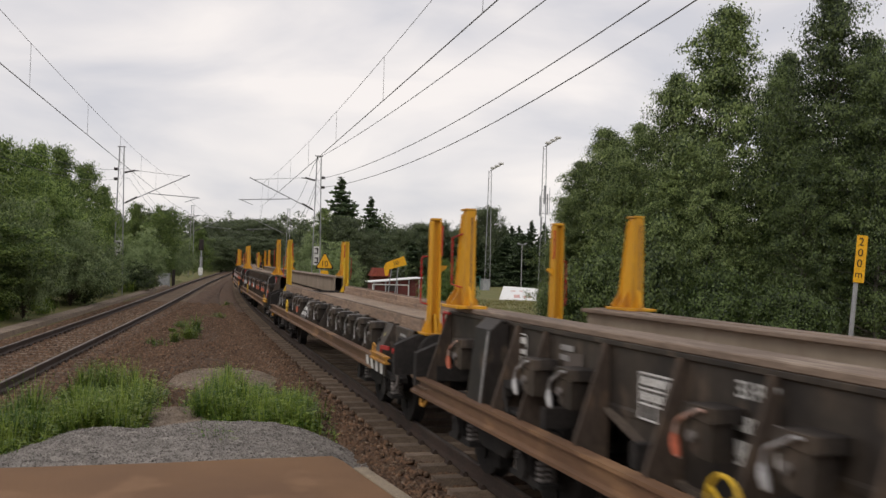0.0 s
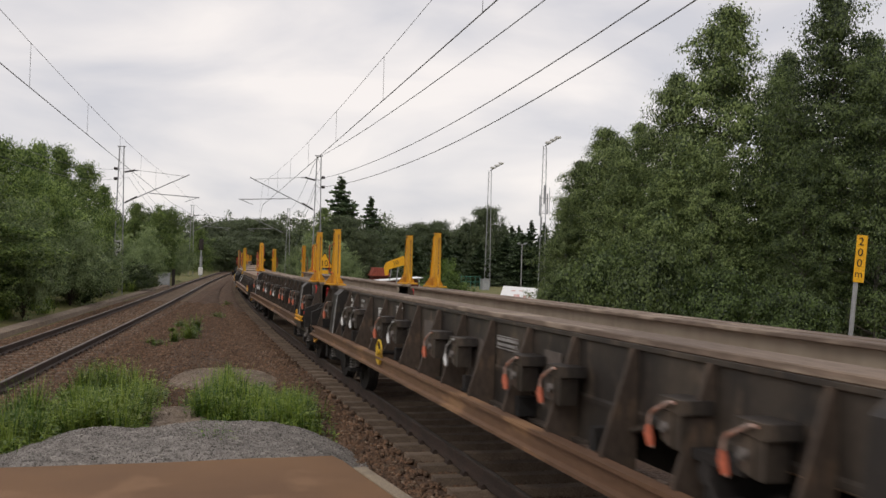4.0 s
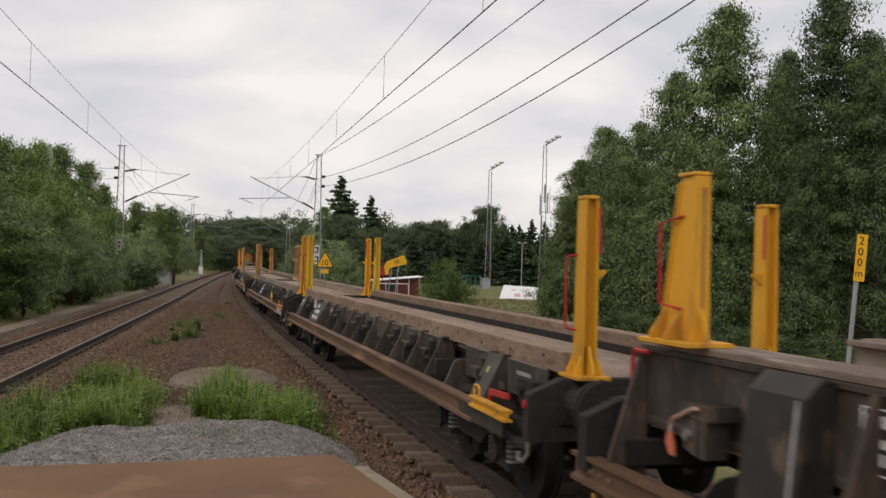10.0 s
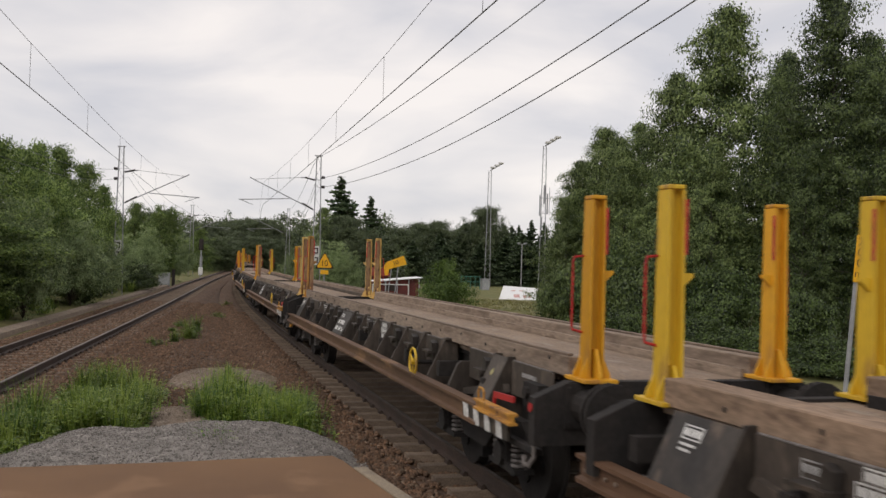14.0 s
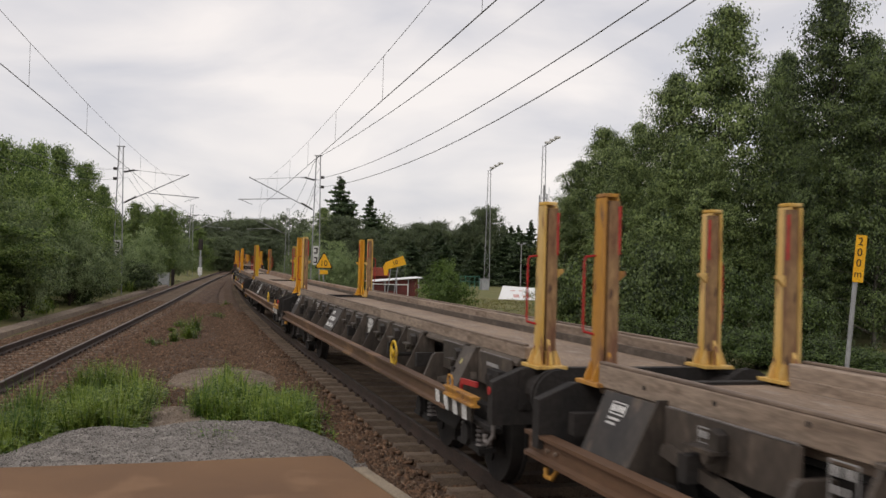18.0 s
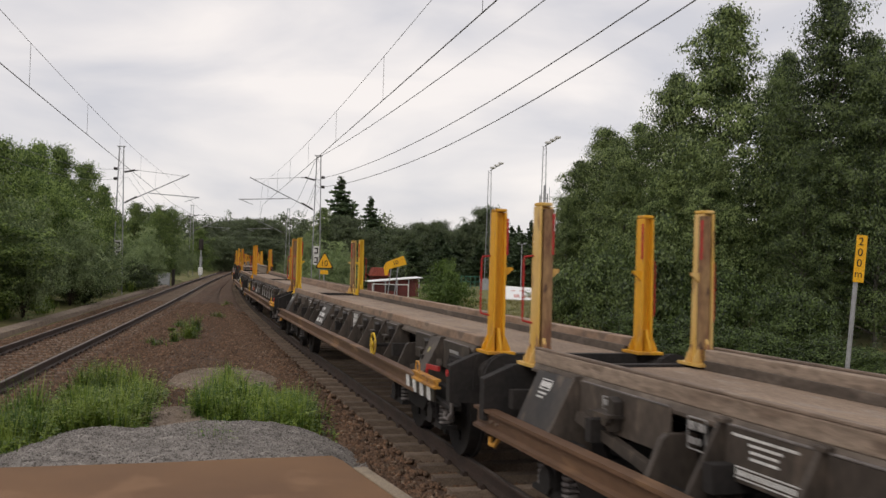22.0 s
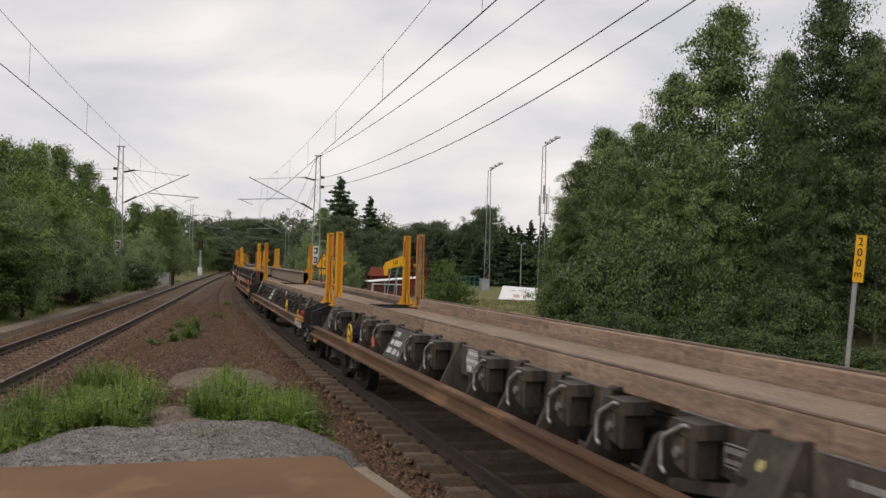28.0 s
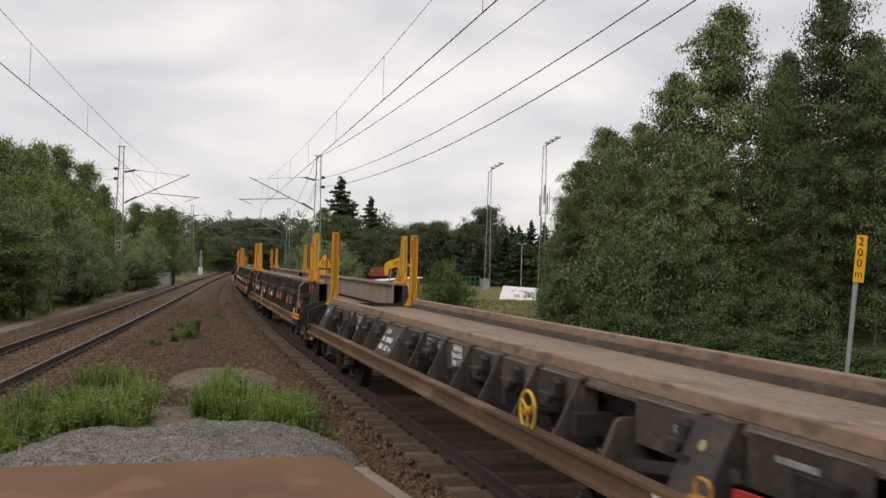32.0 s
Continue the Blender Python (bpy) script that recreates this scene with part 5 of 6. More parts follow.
def path_table():
    ys = np.linspace(-60, 420, 4801)
    xs = np.array([right_line(y) for y in ys])
    arc = np.concatenate(([0], np.cumsum(np.hypot(np.diff(ys), np.diff(xs)))))
    arc -= np.interp(0.0, ys, arc)
    return arc, xs, ys


ARC, PX, PY = path_table()


def on_line(a):
    return Vector((float(np.interp(a, ARC, PX)), float(np.interp(a, ARC, PY)), 0.0))


def wagon_pose(a, reach):
    """The wagon's pose with its middle at a metres along the line, riding on two bogies."""
    front, rear = on_line(a - reach), on_line(a + reach)
    d = front - rear
    mid = (front + rear) / 2
    return pose(mid.x, mid.y, 0, 0, 0, math.degrees(math.atan2(d.y, d.x)))


# metres travelled at every second
TRAVEL = [0.0, 7.31, 14.21, 20.71, 26.84, 32.63, 38.12, 43.32, 48.29, 53.04, 57.61, 62.02, 66.31, 70.49, 74.6, 78.64, 82.63,
          86.58, 90.51, 94.43, 98.32, 102.21, 106.09, 109.97, 113.84, 117.71, 121.58, 125.46, 129.37, 133.31, 137.32, 141.43, 145.67]
TRAIN = []  # (wagon, wheelsets, middle at the start, pivot reach)


def build_train():
    t_low = words_once("37 RIV", 0.10)
    t_deep = words_once("33 RIV", 0.14)
    Y, F, R, L = M_YELLOW, M_FADED, M_RUSTED_STAKE, M_LIME
    order = [
        ("A", False, None, None, None),
        ("B", "levers", (Y, Y, L, L), "white", "black low stake wagon with clamp levers and timber baulks"),
        ("A", False, None, None, None),
        ("A", True, None, None, None),
        ("B", "baulks", (Y, Y, L, L), "yellow", "black low stake wagon carrying thick timber baulks"),
        ("B", "timber", (Y, Y, R, F), "white", "black low stake wagon with pale grey timber baulks"),
        ("B", "pale", (F, F, F, F), "white", "black low stake wagon with faded yellow stakes"),
        ("B", "plain", (Y, Y, L, L), "white", "black low stake wagon with pink-brown edge plates"),
        ("B", "levers", (R, F, Y, R), "yellow", "black low stake wagon with clamp levers and timber baulks"),
        ("B", "plain", (Y, Y, Y, Y), "white", "black low stake wagon with pink-brown edge plates"),
        ("A", False, None, None, None), ("A", True, None, None, None),
        ("B", "plain", (Y, Y, F, F), "white", "black low stake wagon with pink-brown edge plates"),
        ("B", "plain", (Y, F, Y, R), "white", "black low stake wagon with pink-brown edge plates"),
        ("A", False, None, None, None),
        ("B", "plain", (Y, Y, L, L), "white", "black low stake wagon with pink-brown edge plates"),
        ("B", "plain", (Y, Y, R, F), "white", "black low stake wagon with pink-brown edge plates"),
    ]
    at = 11.30 - 18.15
    for kind, style, stakes, stripes, label in order:
        if kind == "A":
            w, sets = girder_wagon(t_deep, style)
            tagged(w, "black deep-girder stake wagon with broad yellow stakes", "railway wagon", "wagons of the train")
            length, reach = 18.15, 6.5
        else:
            w, sets = flat_wagon(style, stakes, stripes, t_low)
            tagged(w, label, "railway wagon", "wagons of the train")
            length, reach = 16.86, 5.9
        TRAIN.append((w, sets, at + length / 2, reach))
        at += length


def motions():
    """The train rolls towards the platform and slows."""
    ts = [0.5 * i for i in range(int(CLIP * 2) + 1)]
    secs = list(range(33))
    # smooth between whole seconds
    co = np.polynomial.chebyshev.Chebyshev.fit(secs, TRAVEL, 9)
    far = lambda t: float(co(t))
    turn = 0.46 * radians(72)
    turns = []
    t = 0.0
    while t < CLIP:
        turns.append(t)
        t += 2 / 30
    # wheel rows: one for each step of about 70 degrees, on whole film frames
    rows_t, last = [0.0], far(0.0)
    for t in turns:
        if far(t) - last > turn * 0.88:
            rows_t.append(t)
            last = far(t)
    rows_t.append(CLIP)
    spin = [(t, pose(0, 0, 0, 0, math.degrees((far(t) - far(0)) / 0.46), 0).to_3x3()) for t in rows_t]
    for wagon, sets, start, reach in TRAIN:
        walk(wagon, [(t, wagon_pose(start - far(t), reach)) for t in ts])
        for w in sets:
            place = Matrix.Translation(w.location)
            walk(w, [(t, place @ r.to_4x4()) for t, r in spin])




# ---- trees and bushes ----
def blades(p, size, droop, rng, out=None):
    """One rhombic leaf at each point: arrays of vertices and quads. out: the way that each leaf's upper face turns, if known."""
    n = len(p)
    if out is None:
        a = rng.normal(size=(n, 3))
        a[:, 2] -= 0.8 * droop
        a /= np.linalg.norm(a, axis=1, keepdims=True)
        b = np.cross(a, rng.normal(size=(n, 3)))
    else:
        face = out / (np.linalg.norm(out, axis=1, keepdims=True) + 1e-6) + rng.normal(size=(n, 3)) * 0.42
        face[:, 2] += 0.35
        face /= np.linalg.norm(face, axis=1, keepdims=True)
        a = rng.normal(size=(n, 3))
        a[:, 2] -= 0.9 * droop
        a -= face * np.sum(a * face, axis=1, keepdims=True)
        a /= np.linalg.norm(a, axis=1, keepdims=True)
        b = np.cross(face, a)
    b /= np.linalg.norm(b, axis=1, keepdims=True)
    s = size * (0.6 + 0.8 * rng.random((n, 1)))
    v = np.stack([p, p + a * s * 0.5 + b * s * 0.36, p + a * s, p + a * s * 0.5 - b * s * 0.36], axis=1).reshape(-1, 3)
    return v, np.arange(n * 4).reshape(-1, 4)


def leaf_cloud(centres, radii, per, size, droop, rng, flat=0.7):
    """Leaves in soft clumps round the given centres."""
    n = len(centres) * per
    c = np.repeat(centres, per, axis=0)
    r = np.repeat(radii, per)
    p = c + rng.normal(size=(n, 3)) * 0.55 * r[:, None] * np.array([1, 1, flat])
    p[:, 2] -= droop * r * rng.random(n)
    return blades(p, size, droop, rng, p - c)


def make_tree(kind, height, radius, base, leaf, count, per, size, droop, bark, seed, name, twig=0.15, clump=34):
    """Limbs rise from the trunk and bend over; sprays of leaves hang along them. kind: birch, round or bush."""
    rng = np.random.default_rng(seed)
    t = new(name)
    wood = bmesh.new()
    thick = height * 0.011
    top = height * (0.955 if kind != "bush" else 0.5)
    bend = [Vector((0.02 * height * math.sin(k * 0.9 + seed), 0.02 * height * math.cos(k * 0.7 + seed), top * k / 6)) for k in range(7)]
    bend[0].x = bend[0].y = 0
    for k in range(6):
        rod(bend[k], bend[k + 1], thick * (1 - k / 6.4), 7, thick * (1 - (k + 1) / 6.4), bm=wood)
    pts, outs = [], []
    golden = rng.random() * 6
    for i in range(count):
        f = (i + rng.random()) / count
        golden += 2.399 + 0.5 * (rng.random() - 0.5)
        a = golden
        if kind == "birch":
            z0 = base + (height - base) * (0.02 + 0.92 * f)
            reach = radius * min(1.0, 1.22 * (1 - 0.94 * f) ** 0.85) * (0.42 + 0.66 * rng.random())
            rise = reach * (0.25 + 0.9 * f) * (0.6 + 0.5 * rng.random())
        elif kind == "round":
            z0 = base + (height - base) * (0.05 + 0.72 * f)
            reach = radius * min(1.0, 0.55 + 1.2 * f) * min(1.0, 1.5 * (1 - f) ** 0.5) * (0.5 + 0.6 * rng.random())
            rise = reach * (0.2 + 0.9 * f)
        else:
            z0 = 0.05 * height * rng.random()
            lean = rng.random() ** 0.7
            reach = radius * lean
            rise = height * (0.42 + 0.58 * rng.random()) * (1 - 0.55 * lean ** 2) - z0
        d = Vector((math.cos(a), math.sin(a), 0))
        k = min(int(z0 / top * 6), 5)
        w = min(max(z0 / top * 6 - k, 0), 1)
        p0 = bend[k].lerp(bend[k + 1], w)
        p1 = p0 + d * reach * 0.55 + Vector((0, 0, rise * 0.75))
        p2 = p0 + d * reach + Vector((0, 0, rise * (1.0 if kind != "birch" else 0.85)))
        rod(p0, p1, thick * 0.30 * (1.05 - f), 4, thick * 0.16 * (1.05 - f), bm=wood)
        rod(p1, p2, thick * 0.16 * (1.05 - f), 4, thick * 0.04, bm=wood)
        n = int(per * (0.35 + 1.1 * reach / radius) * (1 if kind != "bush" else 0.9))
        sprays = max(3, n // clump)
        u = 0.30 + 0.72 * rng.random(sprays) ** 0.8
        q0, q1, q2 = np.array(p0), np.array(p1), np.array(p2)
        line = (1 - u)[:, None] ** 2 * q0 + 2 * (u * (1 - u))[:, None] * (2 * q1 - 0.5 * (q0 + q2)) + (u ** 2)[:, None] * q2
        # each spray is a short hanging twig with its leaves round it
        side = rng.normal(size=(sprays, 3)) * (0.16 + 0.15 * reach) * np.array([1, 1, 0.5]) + np.array(d) * 0.08 * reach
        tip = line + side
        way = side + np.array(d) * 0.5 + rng.normal(size=(sprays, 3)) * 0.25
        way[:, 2] += 0.25 * f if kind == "birch" else 0.1
        way *= (0.35 + 0.55 * rng.random((sprays, 1))) / np.linalg.norm(way, axis=1, keepdims=True)
        m = rng.integers(0, sprays, n)
        h = rng.random((n, 1))
        wide = twig * (0.6 + 0.8 * rng.random((sprays, 1)))
        cloud = tip[m] + way[m] * (h - 0.5) + rng.normal(size=(n, 3)) * wide[m] * np.array([1, 1, 0.55])
        cloud[:, 2] -= droop * (0.10 * rng.random(n) + 0.30 * np.maximum(h[:, 0] - 0.35, 0))
        pts.append(cloud)
        core = tip[m] - np.array(d) * 0.12
        core[:, 2] -= 0.10
        outs.append((cloud - core) / (np.linalg.norm(cloud - core, axis=1, keepdims=True) + 1e-6) + 0.35 * np.array(d))
    p = np.concatenate(pts)
    p[:, 2] = np.maximum(p[:, 2], 0.05)
    part("trunk", wood, bark, t)
    v, q = blades(p, size, droop, rng, np.concatenate(outs))
    part("crown", array_mesh("crown", v, q, leaf), None, t)
    return t


def make_spruce(height, radius, seed):
    """Tiers of boughs that dip and turn up at the tips, with needle sprays hanging from them."""
    rng = np.random.default_rng(seed)
    t = new("spruce_tree")
    wood = rod((0, 0, 0), (0, 0, height), height * 0.012, 8, 0.015)
    p, tiers = [], 24
    for k in range(tiers):
        f = k / (tiers - 1)
        z = height * (0.08 + 0.89 * f)
        l = 1.35 * radius * (1 - f) ** 0.8 + 0.14
        for j in range(7 if f < 0.8 else 5):
            a = rng.random() * 6.28
            far = l * (0.5 + 0.62 * rng.random())
            u = rng.random(80 if f < 0.8 else 46) ** 0.8
            wide = 0.17 * far * (1.1 - u)
            side = rng.normal(size=len(u)) * wide
            q = np.stack([math.cos(a) * far * u - math.sin(a) * side, math.sin(a) * far * u + math.cos(a) * side,
                          z - 0.42 * far * u + 0.22 * far * u * u - 0.20 * rng.random(len(u)) * (1.1 - u) - 0.3 * np.abs(side)], axis=1)
            p.append(q)
    p.append(np.stack([rng.normal(size=60) * 0.04, rng.normal(size=60) * 0.04, height * (0.95 + 0.07 * rng.random(60))], axis=1))
    part("trunk", wood, M_DARKBARK, t)
    v, q = blades(np.concatenate(p), 0.26, 0.6, rng)
    part("crown", array_mesh("crown", v, q, M_NEEDLE), None, t)
    return t


def plant(kinds, rows, label, category, group):
    """rows: x, y, height, radius, kind. Each tree is one thing, a copy of its pattern scaled and turned."""
    for k, (x, y, h, r, kind) in enumerate(rows):
        pat, ph, pr = kinds[kind]
        z = ground_height(x, y) - 0.05
        m = Matrix.Translation((x, y, z)) @ Matrix.Rotation((k * 2.399 + x) % 6.28, 4, "Z") @ Matrix.Diagonal((r / pr, r / pr, h / ph, 1))
        t = copy_thing(pat, m)
        tagged(t, label[kind], category[kind], group)


def build_woods():
    kinds = {}
    kinds["b"] = (make_tree("birch", 14, 4.0, 0.4, M_LEAF_BIRCH, 118, 640, 0.118, 0.9, M_BARK, 1, "birch_tree", 0.25, 75), 14, 4.0)
    kinds["c"] = (make_tree("birch", 14, 4.0, 0.3, M_LEAF_BIRCH_SHADED, 124, 620, 0.112, 0.7, M_BARK, 2, "birch_tree", 0.25, 75), 14, 4.0)
    kinds["d"] = (make_tree("round", 10, 3.4, 0.2, M_LEAF_DARK, 80, 480, 0.135, 0.5, M_DARKBARK, 3, "broadleaf_tree", 0.26, 60), 10, 3.4)
    kinds["e"] = (make_tree("birch", 10, 3.4, 0.2, M_LEAF_DARK, 80, 480, 0.135, 0.4, M_DARKBARK, 4, "broadleaf_tree", 0.26, 60), 10, 3.4)
    kinds["h"] = (make_tree("round", 10, 3.4, 0.2, M_LEAF_SHADE, 90, 420, 0.15, 0.5, M_DARKBARK, 13, "broadleaf_tree", 0.28, 50), 10, 3.4)
    kinds["w"] = (make_tree("bush", 5, 2.4, 0.1, M_LEAF_WILLOW, 70, 330, 0.11, 0.2, M_DARKBARK, 5, "willow_bush"), 5, 2.4)
    kinds["s"] = (make_tree("bush", 4, 2.2, 0.1, M_LEAF_SHRUB_SHADED, 60, 330, 0.125, 0.4, M_DARKBARK, 6, "shrub", 0.27, 85), 4, 2.2)
    kinds["f"] = (make_tree("bush", 4, 2.2, 0.1, M_LEAF_BIRCH_SHADED, 60, 330, 0.125, 0.4, M_DARKBARK, 9, "shrub", 0.27, 85), 4, 2.2)
    kinds["g"] = (make_tree("bush", 3, 1.6, 0.1, M_LEAF_BRIGHT, 85, 190, 0.095, 0.1, M_DARKBARK, 7, "shrub"), 3, 1.6)
    kinds["p"] = (make_spruce(12, 2.2, 8), 12, 2.2)
    label = {"b": "tall green birch with a loose drooping crown", "c": "tall birch with a dense leafy crown in shade-darkened green", "d": "dark green broadleaf tree at the wood's edge", "e": "dark green broadleaf tree with a rounded crown",
             "h": "dark green broadleaf tree in a distant stand", "w": "grey-green willow bush beside the track", "s": "green shrub below the birches", "f": "green birch shrub below the trees", "g": "bright green shrub on the meadow", "p": "dark green pointed spruce above the wood"}
    cat = {"b": "tree", "c": "tree", "d": "tree", "e": "tree", "h": "tree", "w": "bush", "s": "bush", "f": "bush", "g": "bush", "p": "tree"}
    plant(kinds, [(-10.8, 38, 6.9, 2.6, "e"), (-11.2, 44, 7.4, 2.2, "e"), (-11.3, 48, 7.5, 1.6, "e"), (-11.4, 52, 8.2, 1.9, "e"), (-11.3, 57, 8.6, 1.9, "e"), (-10.4, 50, 6.4, 2.0, "d"), (-10.8, 62, 8.2, 1.9, "e"), (-10.5, 66, 7.1, 1.3, "e"), (-8.7, 38, 4.9, 1.4, "w"), (-8.9, 48, 4.5, 1.7, "w"), (-9.9, 46, 3.1, 1.3, "w"), (-10.5, 40, 3.7, 1.5, "s"), (-9.1, 58, 3.5, 1.5, "w"), (-10.4, 36, 4.8, 2.5, "d")], label, cat, "left wood")
    plant(kinds, [(-11.7, 92, 7.4, 1.8, "e"), (-9.9, 98, 8.2, 2.0, "d"), (-9.1, 80, 5.2, 1.5, "w"), (-9.8, 72, 4.2, 1.3, "w"), (-10.4, 125, 5.7, 2.0, "w"), (-9.7, 150, 7.2, 2.4, "e"), (-9.3, 100, 4.2, 1.6, "w"), (-8.6, 50, 2.3, 1.0, "s"), (-8.7, 70, 2.4, 1.4, "s"), (-11.1, 75, 6.0, 1.4, "e")], label, cat, "left wood far")
    plant(kinds, [(-9.2, 175, 9.5, 3.9, "h"), (-7.7, 215, 11.9, 4.8, "h"), (-4.8, 230, 13.5, 5.6, "h"), (-0.9, 230, 13.5, 5.7, "h"), (2.0, 215, 11.6, 3.5, "h"), (-12.4, 180, 7.8, 3.3, "h"), (-5.4, 190, 8.9, 4.2, "h"), (-1.9, 180, 7.6, 4.0, "h"), (-7.0, 160, 6.9, 3.6, "h"), (1.0, 180, 7.2, 3.4, "h")], label, cat, "far wood")
    plant(kinds, [(8.2, 108, 12.0, 3.9, "p"), (12.0, 112, 10.3, 2.8, "p"), (6.0, 102, 8.7, 2.2, "b"), (8.2, 100, 8.5, 2.6, "h"), (9.7, 96, 6.8, 1.7, "h"), (4.2, 88, 5.6, 1.3, "w"), (5.1, 76, 4.7, 1.8, "w"), (6.4, 74, 3.9, 1.1, "w"), (3.9, 110, 4.6, 1.6, "w"), (16.8, 125, 4.9, 1.8, "w"), (3.8, 140, 4.0, 1.6, "w"), (14.1, 120, 7.0, 1.8, "h")], label, cat, "spruces")
    plant(kinds, [(21.1, 150, 9.4, 3.7, "h"), (24.0, 150, 10.5, 3.7, "h"), (27.1, 152, 11.1, 2.2, "h"), (29.0, 150, 9.5, 3.4, "h"), (29.8, 140, 10.3, 2.6, "h"), (31.7, 138, 13.0, 2.8, "h"), (37.3, 150, 9.4, 3.2, "p"), (38.8, 146, 9.0, 2.6, "p"), (41.9, 150, 10.1, 2.7, "p"), (41.1, 140, 9.3, 2.5, "p"), (43.1, 140, 9.2, 2.5, "p"), (35.9, 150, 9.0, 2.7, "p"), (39.2, 152, 9.2, 3.3, "p"), (20.5, 135, 6.0, 3.0, "p"), (25.4, 140, 7.5, 3.0, "p"), (28.4, 140, 7.7, 3.0, "p"), (31.4, 140, 7.7, 3.0, "p"), (25.4, 135, 5.7, 3.0, "p"), (29.2, 130, 5.8, 2.9, "p"), (34.0, 135, 7.0, 3.4, "p"), (35.7, 132, 7.4, 3.3, "p"), (37.6, 130, 7.1, 3.3, "p"), (39.7, 130, 7.0, 3.3, "p")], label, cat, "field wood")
    plant(kinds, [(18.3, 48.5, 10.3, 2.6, "b"), (21.0, 42, 16.0, 3.7, "b"), (23.8, 38, 15.5, 3.5, "c"), (31.4, 46, 16.0, 3.9, "c"), (28.8, 50, 15.9, 3.1, "c"), (19.0, 43, 12.8, 2.4, "b"), (18.8, 47, 10.9, 2.1, "b"), (17.9, 50, 11.0, 2.5, "b"), (17.0, 51, 9.2, 2.2, "b"), (16.8, 44, 9.1, 1.9, "b"), (17.7, 41, 7.8, 2.2, "b"), (26.2, 46, 14.2, 2.5, "c"), (24.1, 35, 12.0, 2.5, "c"), (15.2, 48, 6.7, 1.3, "b"), (21.6, 36, 8.6, 1.8, "c"), (19.1, 39, 8.8, 2.1, "b"), (28.7, 40, 14.7, 3.0, "c")], label, cat, "birches")
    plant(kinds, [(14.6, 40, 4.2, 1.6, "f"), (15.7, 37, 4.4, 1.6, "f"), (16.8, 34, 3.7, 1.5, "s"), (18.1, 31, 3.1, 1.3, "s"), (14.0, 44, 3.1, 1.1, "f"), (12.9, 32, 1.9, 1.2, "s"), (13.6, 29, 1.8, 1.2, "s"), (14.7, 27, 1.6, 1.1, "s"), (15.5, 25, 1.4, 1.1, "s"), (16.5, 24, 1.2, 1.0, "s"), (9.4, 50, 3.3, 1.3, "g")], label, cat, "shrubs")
    for pat, _, _ in kinds.values():
        for o in (*pat.children_recursive, pat):
            bpy.data.objects.remove(o)


# ---- weeds and grass on the island ----
def weed_patch(name, boxes, count, tall, label, seed, blade=0.035, level=-0.36, mat=None, clump=55):
    """Stems with side leaves, in tufts of uneven height with gaps between."""
    rng = np.random.default_rng(seed)
    v, q, k = [], [], 0
    tufts = []
    for _ in range(max(6, count // clump)):
        x0, x1, y0, y1 = boxes[rng.integers(len(boxes))]
        tufts.append((x0 + (x1 - x0) * rng.random(), y0 + (y1 - y0) * rng.random(), 0.12 + 0.22 * rng.random(), 0.45 + 0.85 * rng.random() ** 1.5))
    for _ in range(count):
        tx, ty, tr, th = tufts[rng.integers(len(tufts))]
        a0 = rng.random() * 2 * math.pi
        d0 = tr * abs(rng.normal()) * 0.7
        x, y = tx + math.cos(a0) * d0, ty + math.sin(a0) * d0 * 1.5
        h = tall * th * (0.55 + 0.6 * rng.random()) / (1 + d0 * 1.2)
        a = rng.random() * 2 * math.pi
        lean = (0.15 + 0.35 * rng.random()) * h
        p = np.array([x, y, level])
        tip = p + np.array([math.cos(a) * lean, math.sin(a) * lean, h])
        side = np.array([-math.sin(a), math.cos(a), 0]) * blade * (0.25 + 0.3 * rng.random())
        mid = (p + tip) / 2 + np.array([0, 0, 0.08 * h])
        v += [p - side * 0.5, p + side * 0.5, mid + side * 0.5, mid - side * 0.5, tip]
        q += [(k, k + 1, k + 2, k + 3), (k + 3, k + 2, k + 4)]
        k += 5
        for _ in range(11):
            f = 0.15 + 0.7 * rng.random()
            c = p + (tip - p) * f
            b = rng.random() * 2 * math.pi
            d = np.array([math.cos(b), math.sin(b), 0.6 * rng.random() - 0.2]) * (0.038 + 0.06 * rng.random())
            e = np.array([-math.sin(b), math.cos(b), 0.15]) * (0.008 + 0.013 * rng.random())
            v += [c, c + d * 0.5 + e, c + d, c + d * 0.5 - e]
            q.append((k, k + 1, k + 2, k + 3))
            k += 4
    g = part(name, raw_mesh(name, [tuple(p) for p in v], q, mat or M_WEED))
    return tagged(g, label, "weeds", kind="stuff")


def far_woods(name, spans, label, seed, leaf, size, per=18):
    """A distant stand of trees too many to count. spans: x0, x1, y0, y1, height, trees."""
    rng = np.random.default_rng(seed)
    cs, rs = [], []
    for x0, x1, y0, y1, h, n in spans:
        for _ in range(n):
            x, y = x0 + (x1 - x0) * rng.random(), y0 + (y1 - y0) * rng.random()
            t = h * (0.7 + 0.45 * rng.random())
            r = t * (0.22 + 0.12 * rng.random())
            for _ in range(26):
                f = rng.random() ** 0.8
                a = rng.random() * 2 * math.pi
                o = r * (1 - f) ** 0.5 * (0.4 + 0.7 * rng.random())
                cs.append((x + math.cos(a) * o, y + math.sin(a) * o, -0.6 + t * (0.05 + 0.95 * f)))
                rs.append(t * (0.06 + 0.06 * rng.random()))
    v, q = leaf_cloud(np.array(cs), np.array(rs), per, size, 0.4, rng, 0.8)
    g = part(name, array_mesh(name, v, q, leaf))
    return tagged(g, label, "woods", kind="stuff")


